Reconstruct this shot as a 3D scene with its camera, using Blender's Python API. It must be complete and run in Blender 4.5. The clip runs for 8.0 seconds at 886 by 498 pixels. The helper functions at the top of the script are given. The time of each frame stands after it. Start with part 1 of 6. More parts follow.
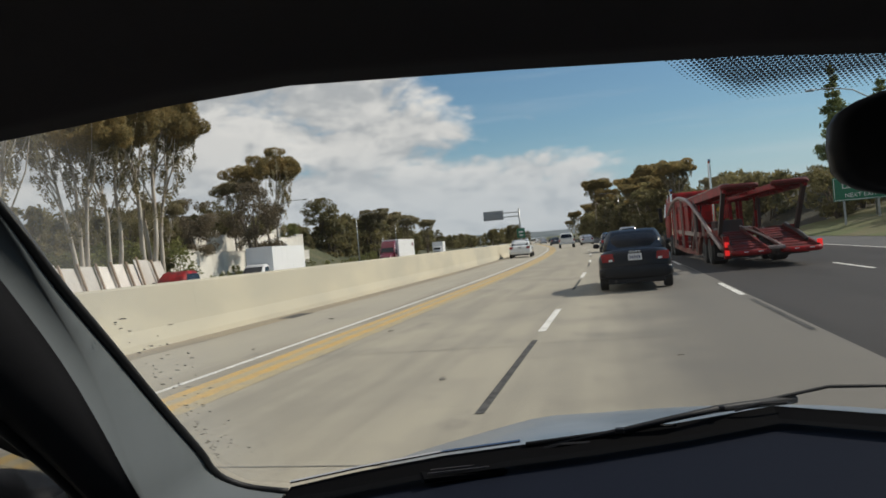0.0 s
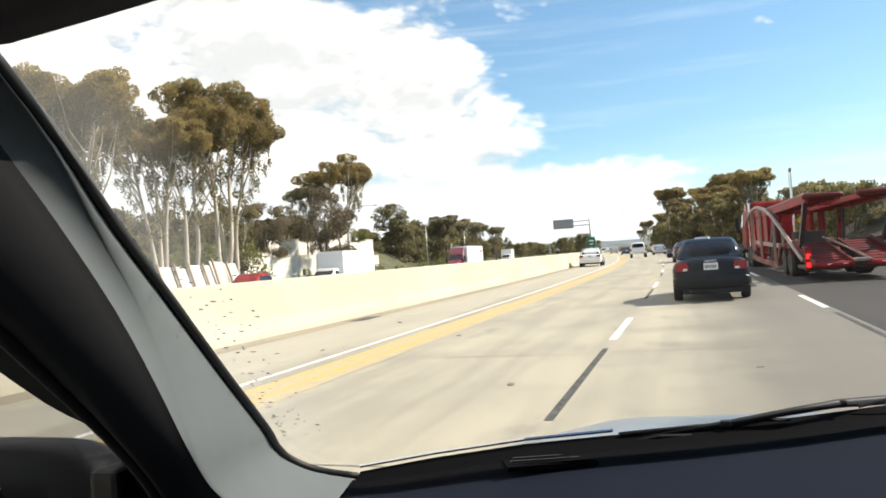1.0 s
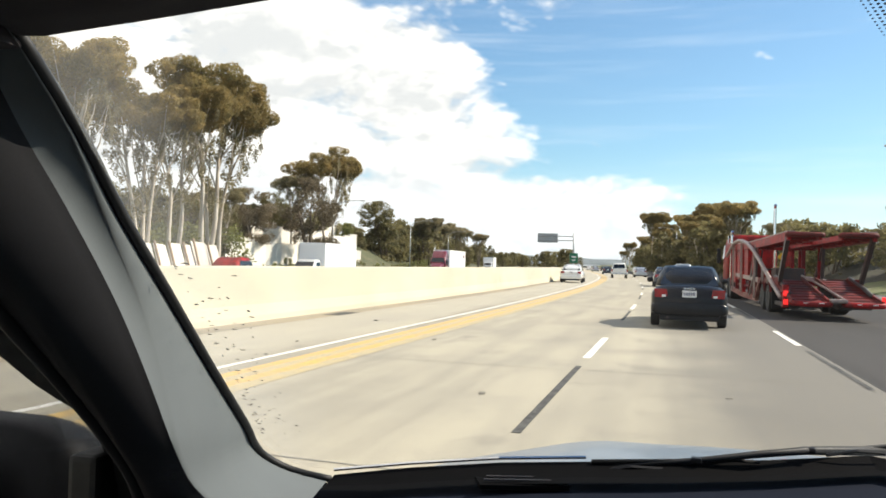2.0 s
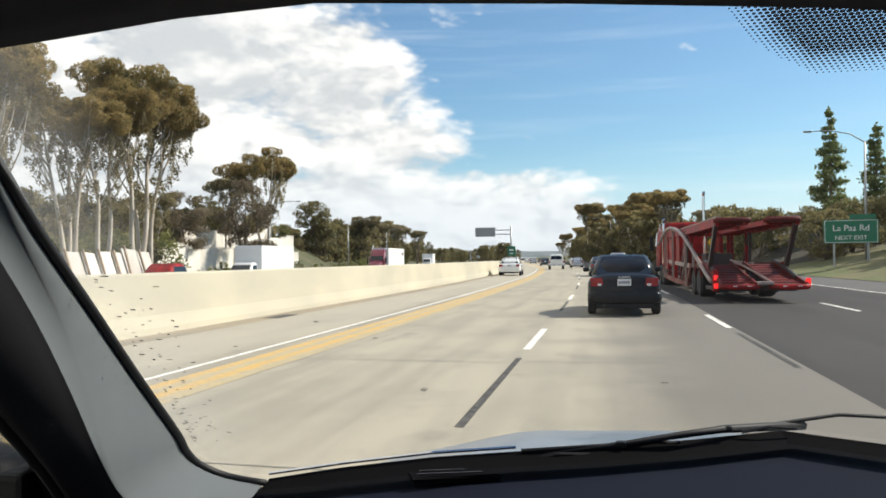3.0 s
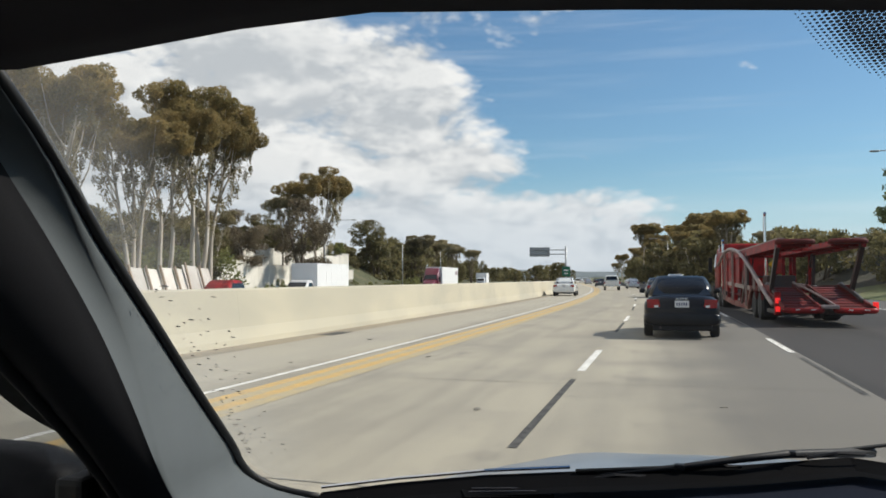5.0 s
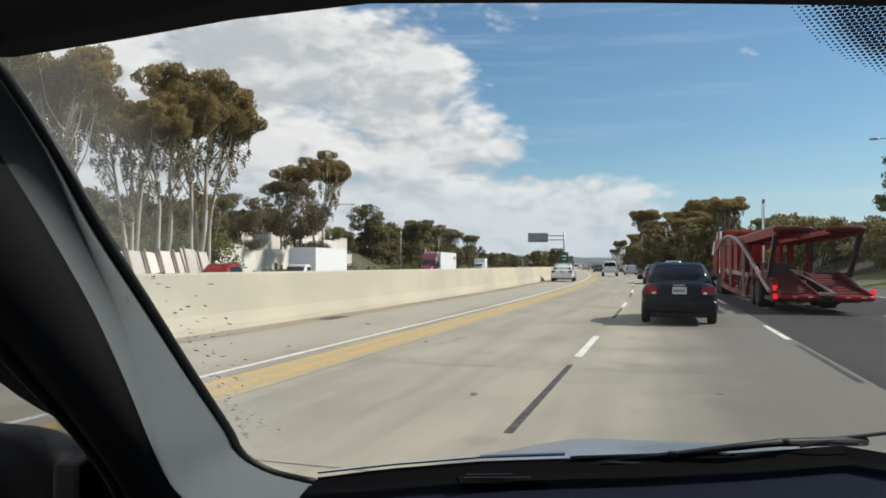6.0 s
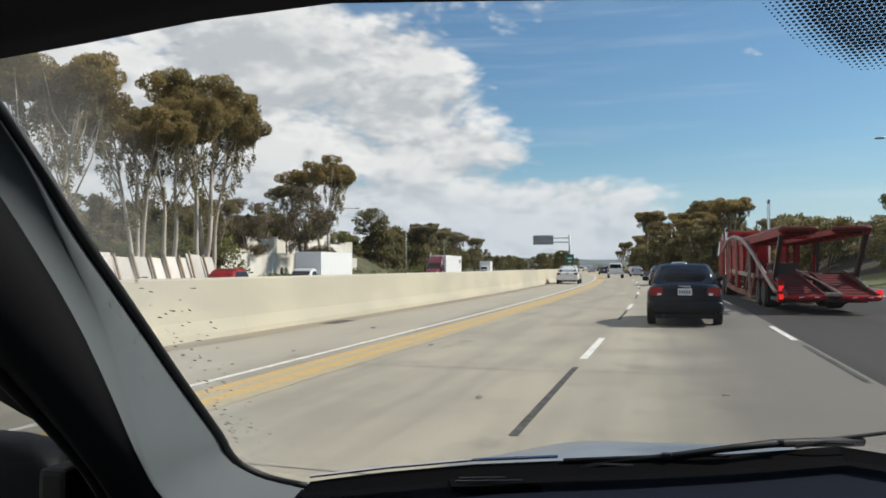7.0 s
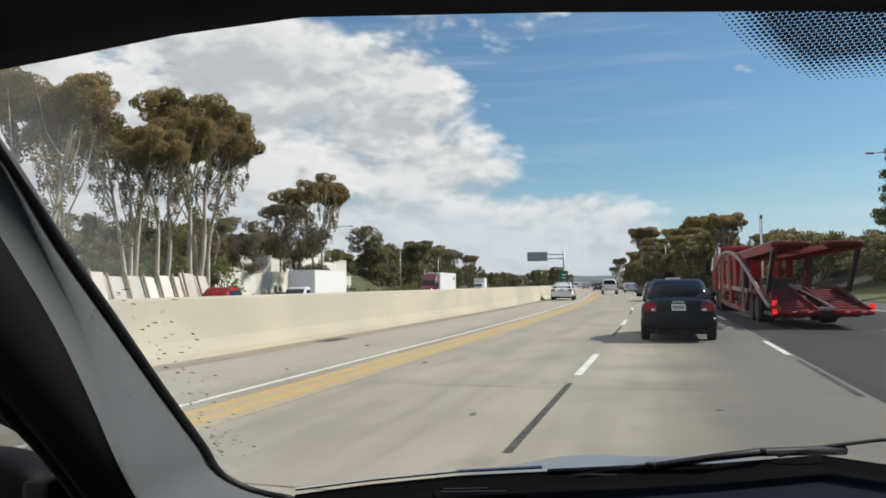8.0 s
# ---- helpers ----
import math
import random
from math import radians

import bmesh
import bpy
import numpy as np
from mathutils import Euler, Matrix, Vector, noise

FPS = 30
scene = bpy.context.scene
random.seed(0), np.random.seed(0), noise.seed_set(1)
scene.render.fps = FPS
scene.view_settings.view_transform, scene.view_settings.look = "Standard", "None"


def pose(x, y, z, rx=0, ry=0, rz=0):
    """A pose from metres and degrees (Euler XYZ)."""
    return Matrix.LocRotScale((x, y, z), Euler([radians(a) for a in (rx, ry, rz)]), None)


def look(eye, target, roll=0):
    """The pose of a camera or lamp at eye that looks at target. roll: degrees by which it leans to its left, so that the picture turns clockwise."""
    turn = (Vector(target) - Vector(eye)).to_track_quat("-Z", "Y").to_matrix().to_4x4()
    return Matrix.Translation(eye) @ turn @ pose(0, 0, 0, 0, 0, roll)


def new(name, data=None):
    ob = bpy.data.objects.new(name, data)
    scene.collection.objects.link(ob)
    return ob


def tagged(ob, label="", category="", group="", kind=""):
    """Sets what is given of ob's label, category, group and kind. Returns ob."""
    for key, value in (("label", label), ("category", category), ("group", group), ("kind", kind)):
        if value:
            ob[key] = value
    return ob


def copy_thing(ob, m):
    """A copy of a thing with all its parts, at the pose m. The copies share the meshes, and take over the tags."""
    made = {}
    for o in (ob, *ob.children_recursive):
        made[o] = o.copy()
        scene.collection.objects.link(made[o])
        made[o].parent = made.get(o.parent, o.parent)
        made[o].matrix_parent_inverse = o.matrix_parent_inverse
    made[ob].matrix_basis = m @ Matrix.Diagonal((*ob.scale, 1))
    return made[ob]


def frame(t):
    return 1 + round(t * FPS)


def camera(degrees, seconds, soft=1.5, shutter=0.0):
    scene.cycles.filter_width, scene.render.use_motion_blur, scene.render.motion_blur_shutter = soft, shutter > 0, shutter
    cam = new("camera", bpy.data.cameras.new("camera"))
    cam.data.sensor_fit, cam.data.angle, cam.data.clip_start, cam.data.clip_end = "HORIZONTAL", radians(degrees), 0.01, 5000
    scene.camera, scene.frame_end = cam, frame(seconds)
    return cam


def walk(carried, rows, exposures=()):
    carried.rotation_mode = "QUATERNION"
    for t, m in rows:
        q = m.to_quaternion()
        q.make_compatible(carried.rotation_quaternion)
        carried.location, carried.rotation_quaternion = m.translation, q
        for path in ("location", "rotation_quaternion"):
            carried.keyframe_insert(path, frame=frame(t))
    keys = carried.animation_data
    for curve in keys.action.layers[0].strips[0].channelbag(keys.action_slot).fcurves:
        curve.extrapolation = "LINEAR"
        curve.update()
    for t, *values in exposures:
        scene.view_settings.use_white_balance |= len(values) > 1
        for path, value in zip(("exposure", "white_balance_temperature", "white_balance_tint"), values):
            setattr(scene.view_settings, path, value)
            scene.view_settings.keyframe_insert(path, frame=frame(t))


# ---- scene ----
# The traveller's own car stands at the origin and points along +y; x runs to the right, z up.
cam = camera(58.0, 8.0, soft=1.7)
PATH = [
    (0.0, 0.024, -0.053, 1.393, 12.30, -0.12, 4.94),
    (0.1, 0.033, -0.038, 1.380, 12.74, -0.26, 3.62),
    (0.3, -0.020, 0.013, 1.355, 11.03, -0.58, 3.61),
    (0.5, -0.017, 0.008, 1.352, 11.28, 0.11, 3.62),
    (0.7, -0.012, 0.013, 1.349, 12.51, 0.41, 4.40),
    (1.0, -0.018, 0.024, 1.348, 17.22, 0.78, 3.92),
    (1.2, -0.029, 0.037, 1.342, 22.87, 1.05, 5.07),
    (1.5, -0.051, 0.035, 1.332, 28.88, 1.19, 4.14),
    (1.7, -0.037, 0.026, 1.350, 23.02, 0.74, 1.17),
    (2.0, -0.027, 0.009, 1.362, 15.92, 0.95, -1.57),
    (2.2, -0.023, 0.008, 1.363, 13.92, 0.29, -0.87),
    (3.3, -0.006, -0.008, 1.366, 11.50, 1.05, 0.64),
    (3.5, -0.008, -0.005, 1.365, 12.13, 1.35, 0.95),
    (4.0, -0.007, -0.001, 1.363, 13.27, 1.38, 1.04),
    (4.5, -0.011, 0.002, 1.363, 14.64, 1.70, 0.21),
    (4.7, -0.008, -0.002, 1.361, 15.22, 2.35, 0.27),
    (5.8, -0.014, 0.001, 1.361, 15.44, 1.18, -0.42),
    (6.0, -0.007, -0.003, 1.364, 15.28, 1.09, -0.34),
    (6.5, -0.001, 0.005, 1.361, 15.40, 0.96, -0.19),
    (7.0, 0.009, 0.005, 1.363, 15.67, 1.32, 0.14),
    (7.5, 0.018, 0.002, 1.360, 15.73, 1.53, 0.61),
    (8.0, 0.024, -0.001, 1.357, 15.27, 2.56, 0.54),
]
walk(cam, [(t, pose(x, y, z, 90 + pitch, roll, yaw)) for t, x, y, z, yaw, pitch, roll in PATH],
     exposures=[(0.0, -0.30, 6700, 10), (0.4, 0.35, 6900, 10), (0.8, 0.85, 7000, 10), (1.7, 0.85, 7000, 10), (2.2, 0.70, 6900, 10), (3.3, 0.45, 6700, 10), (3.6, 0.42, 6700, 10), (4.5, 0.20, 6550, 10), (6.0, 0.03, 6500, 10), (8.0, 0.03, 6500, 10)])

# ---- sky and sun ----
SUN_ELEVATION, SUN_AHEAD = radians(40), radians(27)   # the sun stands to the right, a little ahead
sun = new("sun", bpy.data.lights.new("sun", "SUN"))
sun.data.energy, sun.data.angle, sun.data.color = 4.2, radians(0.5), (1.0, 0.94, 0.84)
toward_sun = Vector((math.cos(SUN_AHEAD) * math.cos(SUN_ELEVATION), math.sin(SUN_AHEAD) * math.cos(SUN_ELEVATION), math.sin(SUN_ELEVATION)))
sun.matrix_world = look(toward_sun * 100, (0, 0, 0))


class Nodes:
    """A small shorthand for building node trees."""

    def __init__(self, tree):
        self.tree = tree
        tree.nodes.clear()

    def add(self, kind, inputs=(), operation="", data_type="", clamp=False, smooth=False):
        node = self.tree.nodes.new(kind)
        if operation:
            node.operation = operation
        if data_type:
            node.data_type = data_type
        if clamp:
            node.use_clamp = True
        if smooth:
            node.interpolation_type = "SMOOTHSTEP"
        for key, value in dict(inputs).items():
            if isinstance(value, bpy.types.NodeSocket):
                self.tree.links.new(value, node.inputs[key])
            else:
                node.inputs[key].default_value = value
        return node

    def math(self, op, a, b=0.0, c=0.0, clamp=False):
        return self.add("ShaderNodeMath", {0: a, 1: b, 2: c}, operation=op, clamp=clamp).outputs[0]

    def ramp(self, value, low, high, to_low=0.0, to_high=1.0):
        return self.add("ShaderNodeMapRange", {0: value, 1: low, 2: high, 3: to_low, 4: to_high}, smooth=True).outputs[0]

    def noise(self, vector, scale, detail=4.0, rough=0.55, distortion=0.0):
        return self.add("ShaderNodeTexNoise", {"Vector": vector, "Scale": scale, "Detail": detail, "Roughness": rough, "Distortion": distortion}).outputs[0]

    def mix(self, factor, a, b):
        node = self.add("ShaderNodeMix", data_type="RGBA")
        for socket, value in ((node.inputs[0], factor), (node.inputs[6], a), (node.inputs[7], b)):
            if isinstance(value, bpy.types.NodeSocket):
                self.tree.links.new(value, socket)
            elif isinstance(value, (tuple, list)):
                socket.default_value = (*value[:3], 1.0)
            else:
                socket.default_value = value
        return node.outputs[2]


world = bpy.data.worlds.new("world")
scene.world = world
world.use_nodes = True
n = Nodes(world.node_tree)
sky = n.add("ShaderNodeTexSky")
sky.sky_type, sky.sun_disc, sky.sun_elevation, sky.sun_rotation = "NISHITA", False, SUN_ELEVATION, radians(90) - SUN_AHEAD
sky.air_density, sky.dust_density, sky.ozone_density = 1.0, 0.6, 1.6
way = n.add("ShaderNodeTexCoord").outputs["Generated"]
axes = n.add("ShaderNodeSeparateXYZ", {0: way})
azimuth = n.math("ARCTAN2", axes.outputs[0], axes.outputs[1])           # 0 ahead, negative to the left
height = n.math("ARCSINE", axes.outputs[2])
flat = n.add("ShaderNodeCombineXYZ", {0: azimuth, 1: n.math("MULTIPLY", height, 1.9), 2: 0.37}).outputs[0]


def puffs(spot):
    """Billowing relief of cumulus: broad heaps with rounded knobs on them."""
    broad = n.noise(spot, 4.6, 8.0, 0.60, 0.10)
    bent = n.add("ShaderNodeVectorMath", {0: spot, 1: n.add("ShaderNodeVectorMath", {0: n.add("ShaderNodeTexNoise", {"Vector": spot, "Scale": 9.0, "Detail": 4.0}).outputs[1], "Scale": 0.07}, operation="SCALE").outputs[0]}, operation="ADD").outputs[0]
    total = n.math("MULTIPLY", n.math("SUBTRACT", broad, 0.5), 1.25)
    for scale, weight in ((8.0, 0.50), (19.0, 0.34), (43.0, 0.20), (90.0, 0.09)):
        cell = n.add("ShaderNodeTexVoronoi", {"Vector": bent, "Scale": scale})
        cell.feature = "SMOOTH_F1"
        cell.inputs["Smoothness"].default_value = 0.55
        total = n.math("ADD", total, n.math("MULTIPLY", n.math("SUBTRACT", 0.42, cell.outputs["Distance"]), weight))
    return total


billow = puffs(flat)
toward = puffs(n.add("ShaderNodeVectorMath", {0: flat, 1: (0.016, 0.044, 0.0)}, operation="ADD").outputs[0])
# cumulus bank on the left, thinning out to clear blue ahead and to the right, with a long low bank along the horizon
bank = n.math("MULTIPLY", n.ramp(n.math("ADD", azimuth, n.math("MULTIPLY", height, 0.55)), 0.05, -0.20), n.ramp(n.math("ADD", height, n.math("MULTIPLY", azimuth, 0.30)), 0.27, 0.16))
bank = n.math("MULTIPLY", bank, n.ramp(height, 0.085, 0.15, 0.72, 1.0))
high = n.math("MULTIPLY", n.ramp(azimuth, -0.30, -0.62), 0.85)
low = n.math("MULTIPLY", n.ramp(azimuth, 0.16, -0.12), n.ramp(height, 0.150, 0.085))
veil = n.math("MULTIPLY", n.ramp(height, 0.24, 0.34), n.ramp(azimuth, 0.04, -0.22, 0.0, 0.52))
cover = n.math("MAXIMUM", n.math("MAXIMUM", bank, high), n.math("MAXIMUM", low, veil))
density = n.math("ADD", n.math("SUBTRACT", n.math("MULTIPLY", cover, 1.06), 0.20), n.math("MULTIPLY", billow, 1.35))
cloud = n.ramp(density, 0.10, 0.56)
underside = n.noise(n.add("ShaderNodeMapping", {"Vector": flat, "Scale": (1.0, 1.8, 1.0)}).outputs[0], 4.2, 6.0, 0.55, 0.2)
lift = n.ramp(n.math("ADD", n.math("SUBTRACT", billow, toward), n.math("MULTIPLY", n.math("SUBTRACT", underside, 0.52), 0.9)), -0.30, 0.19)
core = n.ramp(density, 0.45, 1.0)
lit = n.mix(n.math("MULTIPLY", lift, n.ramp(core, 0.0, 1.0, 1.0, 0.75)), (0.50, 0.53, 0.56), (0.85, 0.85, 0.84))
lit = n.mix(n.math("MULTIPLY", n.ramp(height, 0.15, 0.04), 0.55), lit, (0.54, 0.62, 0.70))
streak = n.noise(n.add("ShaderNodeMapping", {"Vector": flat, "Rotation": (0, 0, 0.5), "Scale": (1.2, 9.0, 1.0)}).outputs[0], 2.0, 5.0, 0.6)
haze = n.math("MULTIPLY", n.ramp(streak, 0.48, 0.8), 0.20)
blue = n.add("ShaderNodeVectorMath", {0: sky.outputs[0], "Scale": 0.088}, operation="SCALE").outputs[0]
blue = n.add("ShaderNodeVectorMath", {0: blue, 1: (0.78, 1.03, 1.14)}, operation="MULTIPLY").outputs[0]
blue = n.mix(n.ramp(height, 0.14, 0.0, 0.0, 0.75), blue, (0.50, 0.64, 0.78))
blue = n.mix(haze, blue, (0.80, 0.84, 0.88))
back = n.add("ShaderNodeBackground", {"Color": n.mix(cloud, blue, lit), "Strength": 1.0})
n.add("ShaderNodeOutputWorld", {"Surface": back.outputs[0]})

# ---- materials ----
def material(name, colour, rough=0.6, metal=0.0, second=None, scale=4.0, fine=60.0, amount=0.5, bump=0.0, bump_scale=None, grain=0.12,
             coat=0.0, gloss=0.5, by_piece=0.0, by_object=0.0, stretch=(1, 1, 1), edges=(0.35, 0.65), emission=None):
    """A principled surface with broad stains (towards second), fine grain and relief, at real-world size."""
    made = bpy.data.materials.new(name)
    made.use_nodes = True
    m = Nodes(made.node_tree)
    place = m.add("ShaderNodeTexCoord").outputs["Object"]
    if stretch != (1, 1, 1):
        place = m.add("ShaderNodeMapping", {"Vector": place, "Scale": stretch}).outputs[0]
    second = second or tuple(c * 0.7 for c in colour)
    broad_noise = m.noise(place, scale, 5.0, 0.6)
    fine_noise = m.noise(place, fine, 3.0, 0.6)
    tone = m.mix(m.math("MULTIPLY", m.ramp(broad_noise, *edges), amount), colour, second)
    shade = m.ramp(fine_noise, 0.25, 0.75, 1 - grain, 1 + grain)
    if by_piece:
        island = m.add("ShaderNodeNewGeometry").outputs["Random Per Island"]
        shade = m.math("MULTIPLY", shade, m.ramp(island, 0, 1, 1 - by_piece, 1 + by_piece))
    if by_object:
        shade = m.math("MULTIPLY", shade, m.ramp(m.add("ShaderNodeObjectInfo").outputs["Random"], 0, 1, 1 - by_object, 1 + by_object))
    tone = m.add("ShaderNodeVectorMath", {0: tone, "Scale": shade}, operation="SCALE").outputs[0]
    inputs = {"Base Color": tone, "Metallic": metal, "Roughness": m.ramp(fine_noise, 0.2, 0.8, max(rough - 0.06, 0.02), min(rough + 0.06, 1)), "Coat Weight": coat, "Specular IOR Level": gloss}
    if emission:
        inputs["Emission Color"], inputs["Emission Strength"] = (*emission[:3], 1), emission[3]
    if bump:
        relief = m.noise(place, bump_scale or fine, 4.0, 0.6)
        inputs["Normal"] = m.add("ShaderNodeBump", {"Height": relief, "Strength": 0.6, "Distance": bump}).outputs[0]
    body = m.add("ShaderNodeBsdfPrincipled", inputs)
    m.add("ShaderNodeOutputMaterial", {"Surface": body.outputs[0]})
    return made


def leaf_material(name, colour, second, through_light=0.35):
    made = bpy.data.materials.new(name)
    made.use_nodes = True
    m = Nodes(made.node_tree)
    island = m.add("ShaderNodeNewGeometry").outputs["Random Per Island"]
    place = m.add("ShaderNodeTexCoord").outputs["Object"]
    patch = m.noise(place, 0.45, 3.0, 0.6)
    each = m.add("ShaderNodeObjectInfo").outputs["Random"]
    tone = m.mix(m.ramp(m.math("ADD", m.math("MULTIPLY", island, 0.28), m.math("MULTIPLY", patch, 0.92)), 0.3, 0.85), colour, second)
    tone = m.add("ShaderNodeVectorMath", {0: tone, "Scale": m.ramp(each, 0, 1, 0.8, 1.15)}, operation="SCALE").outputs[0]
    body = m.add("ShaderNodeBsdfPrincipled", {"Base Color": tone, "Roughness": 0.55, "Specular IOR Level": 0.35})
    glow = m.add("ShaderNodeBsdfTranslucent", {"Color": tone})
    both = m.add("ShaderNodeMixShader", {0: through_light, 1: body.outputs[0], 2: glow.outputs[0]})
    m.add("ShaderNodeOutputMaterial", {"Surface": both.outputs[0]})
    return made


def clear_glass(name, tint=(1, 1, 1), gloss=0.06, dirt=0.0):
    made = bpy.data.materials.new(name)
    made.use_nodes = True
    m = Nodes(made.node_tree)
    clear = m.add("ShaderNodeBsdfTransparent", {"Color": (*tint, 1)})
    shine = m.add("ShaderNodeBsdfGlossy", {"Color": (1, 1, 1, 1), "Roughness": 0.02})
    face = m.add("ShaderNodeFresnel", {"IOR": 1.3}).outputs[0]
    out = m.add("ShaderNodeMixShader", {0: m.math("MULTIPLY", face, gloss), 1: clear.outputs[0], 2: shine.outputs[0]}).outputs[0]
    if dirt:
        # a dusty film that the wipers do not reach, towards the left pillar, with dried specks
        place = m.add("ShaderNodeTexCoord").outputs["Object"]
        side = m.add("ShaderNodeSeparateXYZ", {0: place})
        lean = m.math("ADD", side.outputs[0], m.math("MULTIPLY", side.outputs[1], 0.24))
        film = m.ramp(m.math("ADD", lean, m.math("MULTIPLY", m.noise(place, 9.0, 4.0, 0.6), 0.09)), -0.13, -0.215)
        film = m.math("MULTIPLY", film, m.ramp(m.noise(place, 14.0, 3.0, 0.5), 0.2, 0.8, 0.65, 1.0))
        dust = m.add("ShaderNodeBsdfTranslucent", {"Color": (0.42, 0.42, 0.40, 1)})
        out = m.add("ShaderNodeMixShader", {0: m.math("ADD", m.math("MULTIPLY", film, dirt), 0.006), 1: out, 2: dust.outputs[0]}).outputs[0]
    m.add("ShaderNodeOutputMaterial", {"Surface": out})
    return made


def striped(name, base, paint, wear=0.45):
    """Road paint worn through to the concrete."""
    return material(name, paint, 0.7, second=base, scale=3.2, fine=24, amount=wear, edges=(0.30, 0.78), grain=0.22)


concrete_road = bpy.data.materials.new("concrete_road")
concrete_road.use_nodes = True
m = Nodes(concrete_road.node_tree)
place = m.add("ShaderNodeTexCoord").outputs["Object"]
along = m.add("ShaderNodeMapping", {"Vector": place, "Scale": (1.0, 0.06, 1.0)}).outputs[0]
stain = m.noise(place, 0.35, 5.0, 0.6)
streaks = m.noise(along, 1.6, 5.0, 0.6)
grit = m.noise(place, 45.0, 3.0, 0.7)
tone = m.mix(m.ramp(streaks, 0.38, 0.68), (0.395, 0.355, 0.272), (0.305, 0.276, 0.218))
tone = m.mix(m.math("MULTIPLY", m.ramp(stain, 0.42, 0.68), 0.5), tone, (0.236, 0.216, 0.18))
tone = m.mix(m.math("MULTIPLY", m.ramp(m.noise(m.add("ShaderNodeMapping", {"Vector": place, "Scale": (1.0, 0.5, 1.0)}).outputs[0], 1.2, 7.0, 0.74), 0.52, 0.72), 0.7), tone, (0.198, 0.182, 0.156))
# the older slabs along the right-hand joint are grey with oil and rubber
across = m.add("ShaderNodeSeparateXYZ", {0: place}).outputs[0]
worn = m.ramp(m.math("ADD", across, m.math("MULTIPLY", m.math("SUBTRACT", stain, 0.5), 1.6)), -0.9, 1.2)
tone = m.mix(m.math("MULTIPLY", worn, 0.84), tone, (0.122, 0.112, 0.098))
# the strip beside the wall is newer and paler, with a dusty edge
edge_strip = m.ramp(m.math("ADD", across, m.math("MULTIPLY", m.math("SUBTRACT", streaks, 0.5), 1.2)), -5.2, -6.4)
tone = m.mix(m.math("MULTIPLY", edge_strip, 0.55), tone, (0.43, 0.392, 0.315))
fleck = m.ramp(m.noise(place, 7.0, 6.0, 0.75), 0.60, 0.72)
tone = m.mix(m.math("MULTIPLY", fleck, 0.30), tone, (0.17, 0.16, 0.145))
tone = m.add("ShaderNodeVectorMath", {0: tone, "Scale": m.ramp(grit, 0.2, 0.8, 0.85, 1.12)}, operation="SCALE").outputs[0]
relief = m.add("ShaderNodeBump", {"Height": grit, "Strength": 0.4, "Distance": 0.004}).outputs[0]
m.add("ShaderNodeOutputMaterial", {"Surface": m.add("ShaderNodeBsdfPrincipled", {"Base Color": tone, "Roughness": 0.85, "Normal": relief}).outputs[0]})

grey_road = material("grey_road", (0.050, 0.0445, 0.041), 0.85, gloss=0.3, second=(0.030, 0.027, 0.025), scale=0.5, fine=45, amount=0.8, bump=0.004, stretch=(1, 0.12, 1))
shoulder_mat = material("shoulder_asphalt", (0.075, 0.073, 0.07), 0.9, second=(0.11, 0.105, 0.1), scale=0.6, fine=50, amount=0.7, bump=0.004)
opposite_mat = material("opposite_roadway", (0.22, 0.21, 0.2), 0.9, second=(0.15, 0.145, 0.14), scale=0.3)
wall_mat = material("cast_concrete", (0.56, 0.505, 0.375), 0.85, second=(0.40, 0.37, 0.295), scale=0.45, fine=35, amount=0.75, bump=0.002, grain=0.05, stretch=(1, 0.35, 1))
tar = material("tar_strip", (0.05, 0.048, 0.045), 0.8, second=(0.13, 0.125, 0.115), scale=5, fine=40, amount=0.7, grain=0.3, gloss=0.2)
joint_dark = material("slab_joint", (0.15, 0.14, 0.125), 0.9, second=(0.26, 0.245, 0.21), scale=3, fine=30, amount=0.9)
debris_mat = material("grey_debris", (0.16, 0.145, 0.12), 0.9, second=(0.30, 0.27, 0.22), fine=40)
white_paint = striped("white_road_paint", (0.42, 0.39, 0.33), (0.80, 0.78, 0.72), 0.6)
yellow_paint = striped("yellow_road_paint", (0.40, 0.33, 0.21), (0.60, 0.375, 0.105), 0.7)
old_yellow = striped("old_yellow_paint", (0.36, 0.325, 0.25), (0.47, 0.365, 0.19), 0.9)
grass_mat = material("grass_bank", (0.095, 0.115, 0.034), 0.9, second=(0.15, 0.125, 0.06), scale=0.25, fine=8, amount=0.8, bump=0.05, bump_scale=6, grain=0.3)
earth_mat = material("dry_ground", (0.105, 0.098, 0.056), 0.95, second=(0.065, 0.072, 0.036), scale=0.06, fine=3, amount=0.8, grain=0.3)
brush_mat = material("brushy_slope", (0.115, 0.105, 0.055), 0.95, second=(0.06, 0.07, 0.03), scale=0.35, fine=3, amount=0.9, bump=0.15, bump_scale=2.0, grain=0.35)
# brown brush, darkened in colour for the bank's shaded side
brown_brush = material("brown_brush", (0.052, 0.042, 0.028), 0.95, second=(0.03, 0.03, 0.017), scale=0.3, fine=3, amount=0.9, bump=0.2, bump_scale=1.5, grain=0.4)
hill_mat = material("far_hill", (0.10, 0.125, 0.13), 0.95, second=(0.17, 0.19, 0.20), scale=0.03, fine=0.2, amount=0.8, grain=0.25)

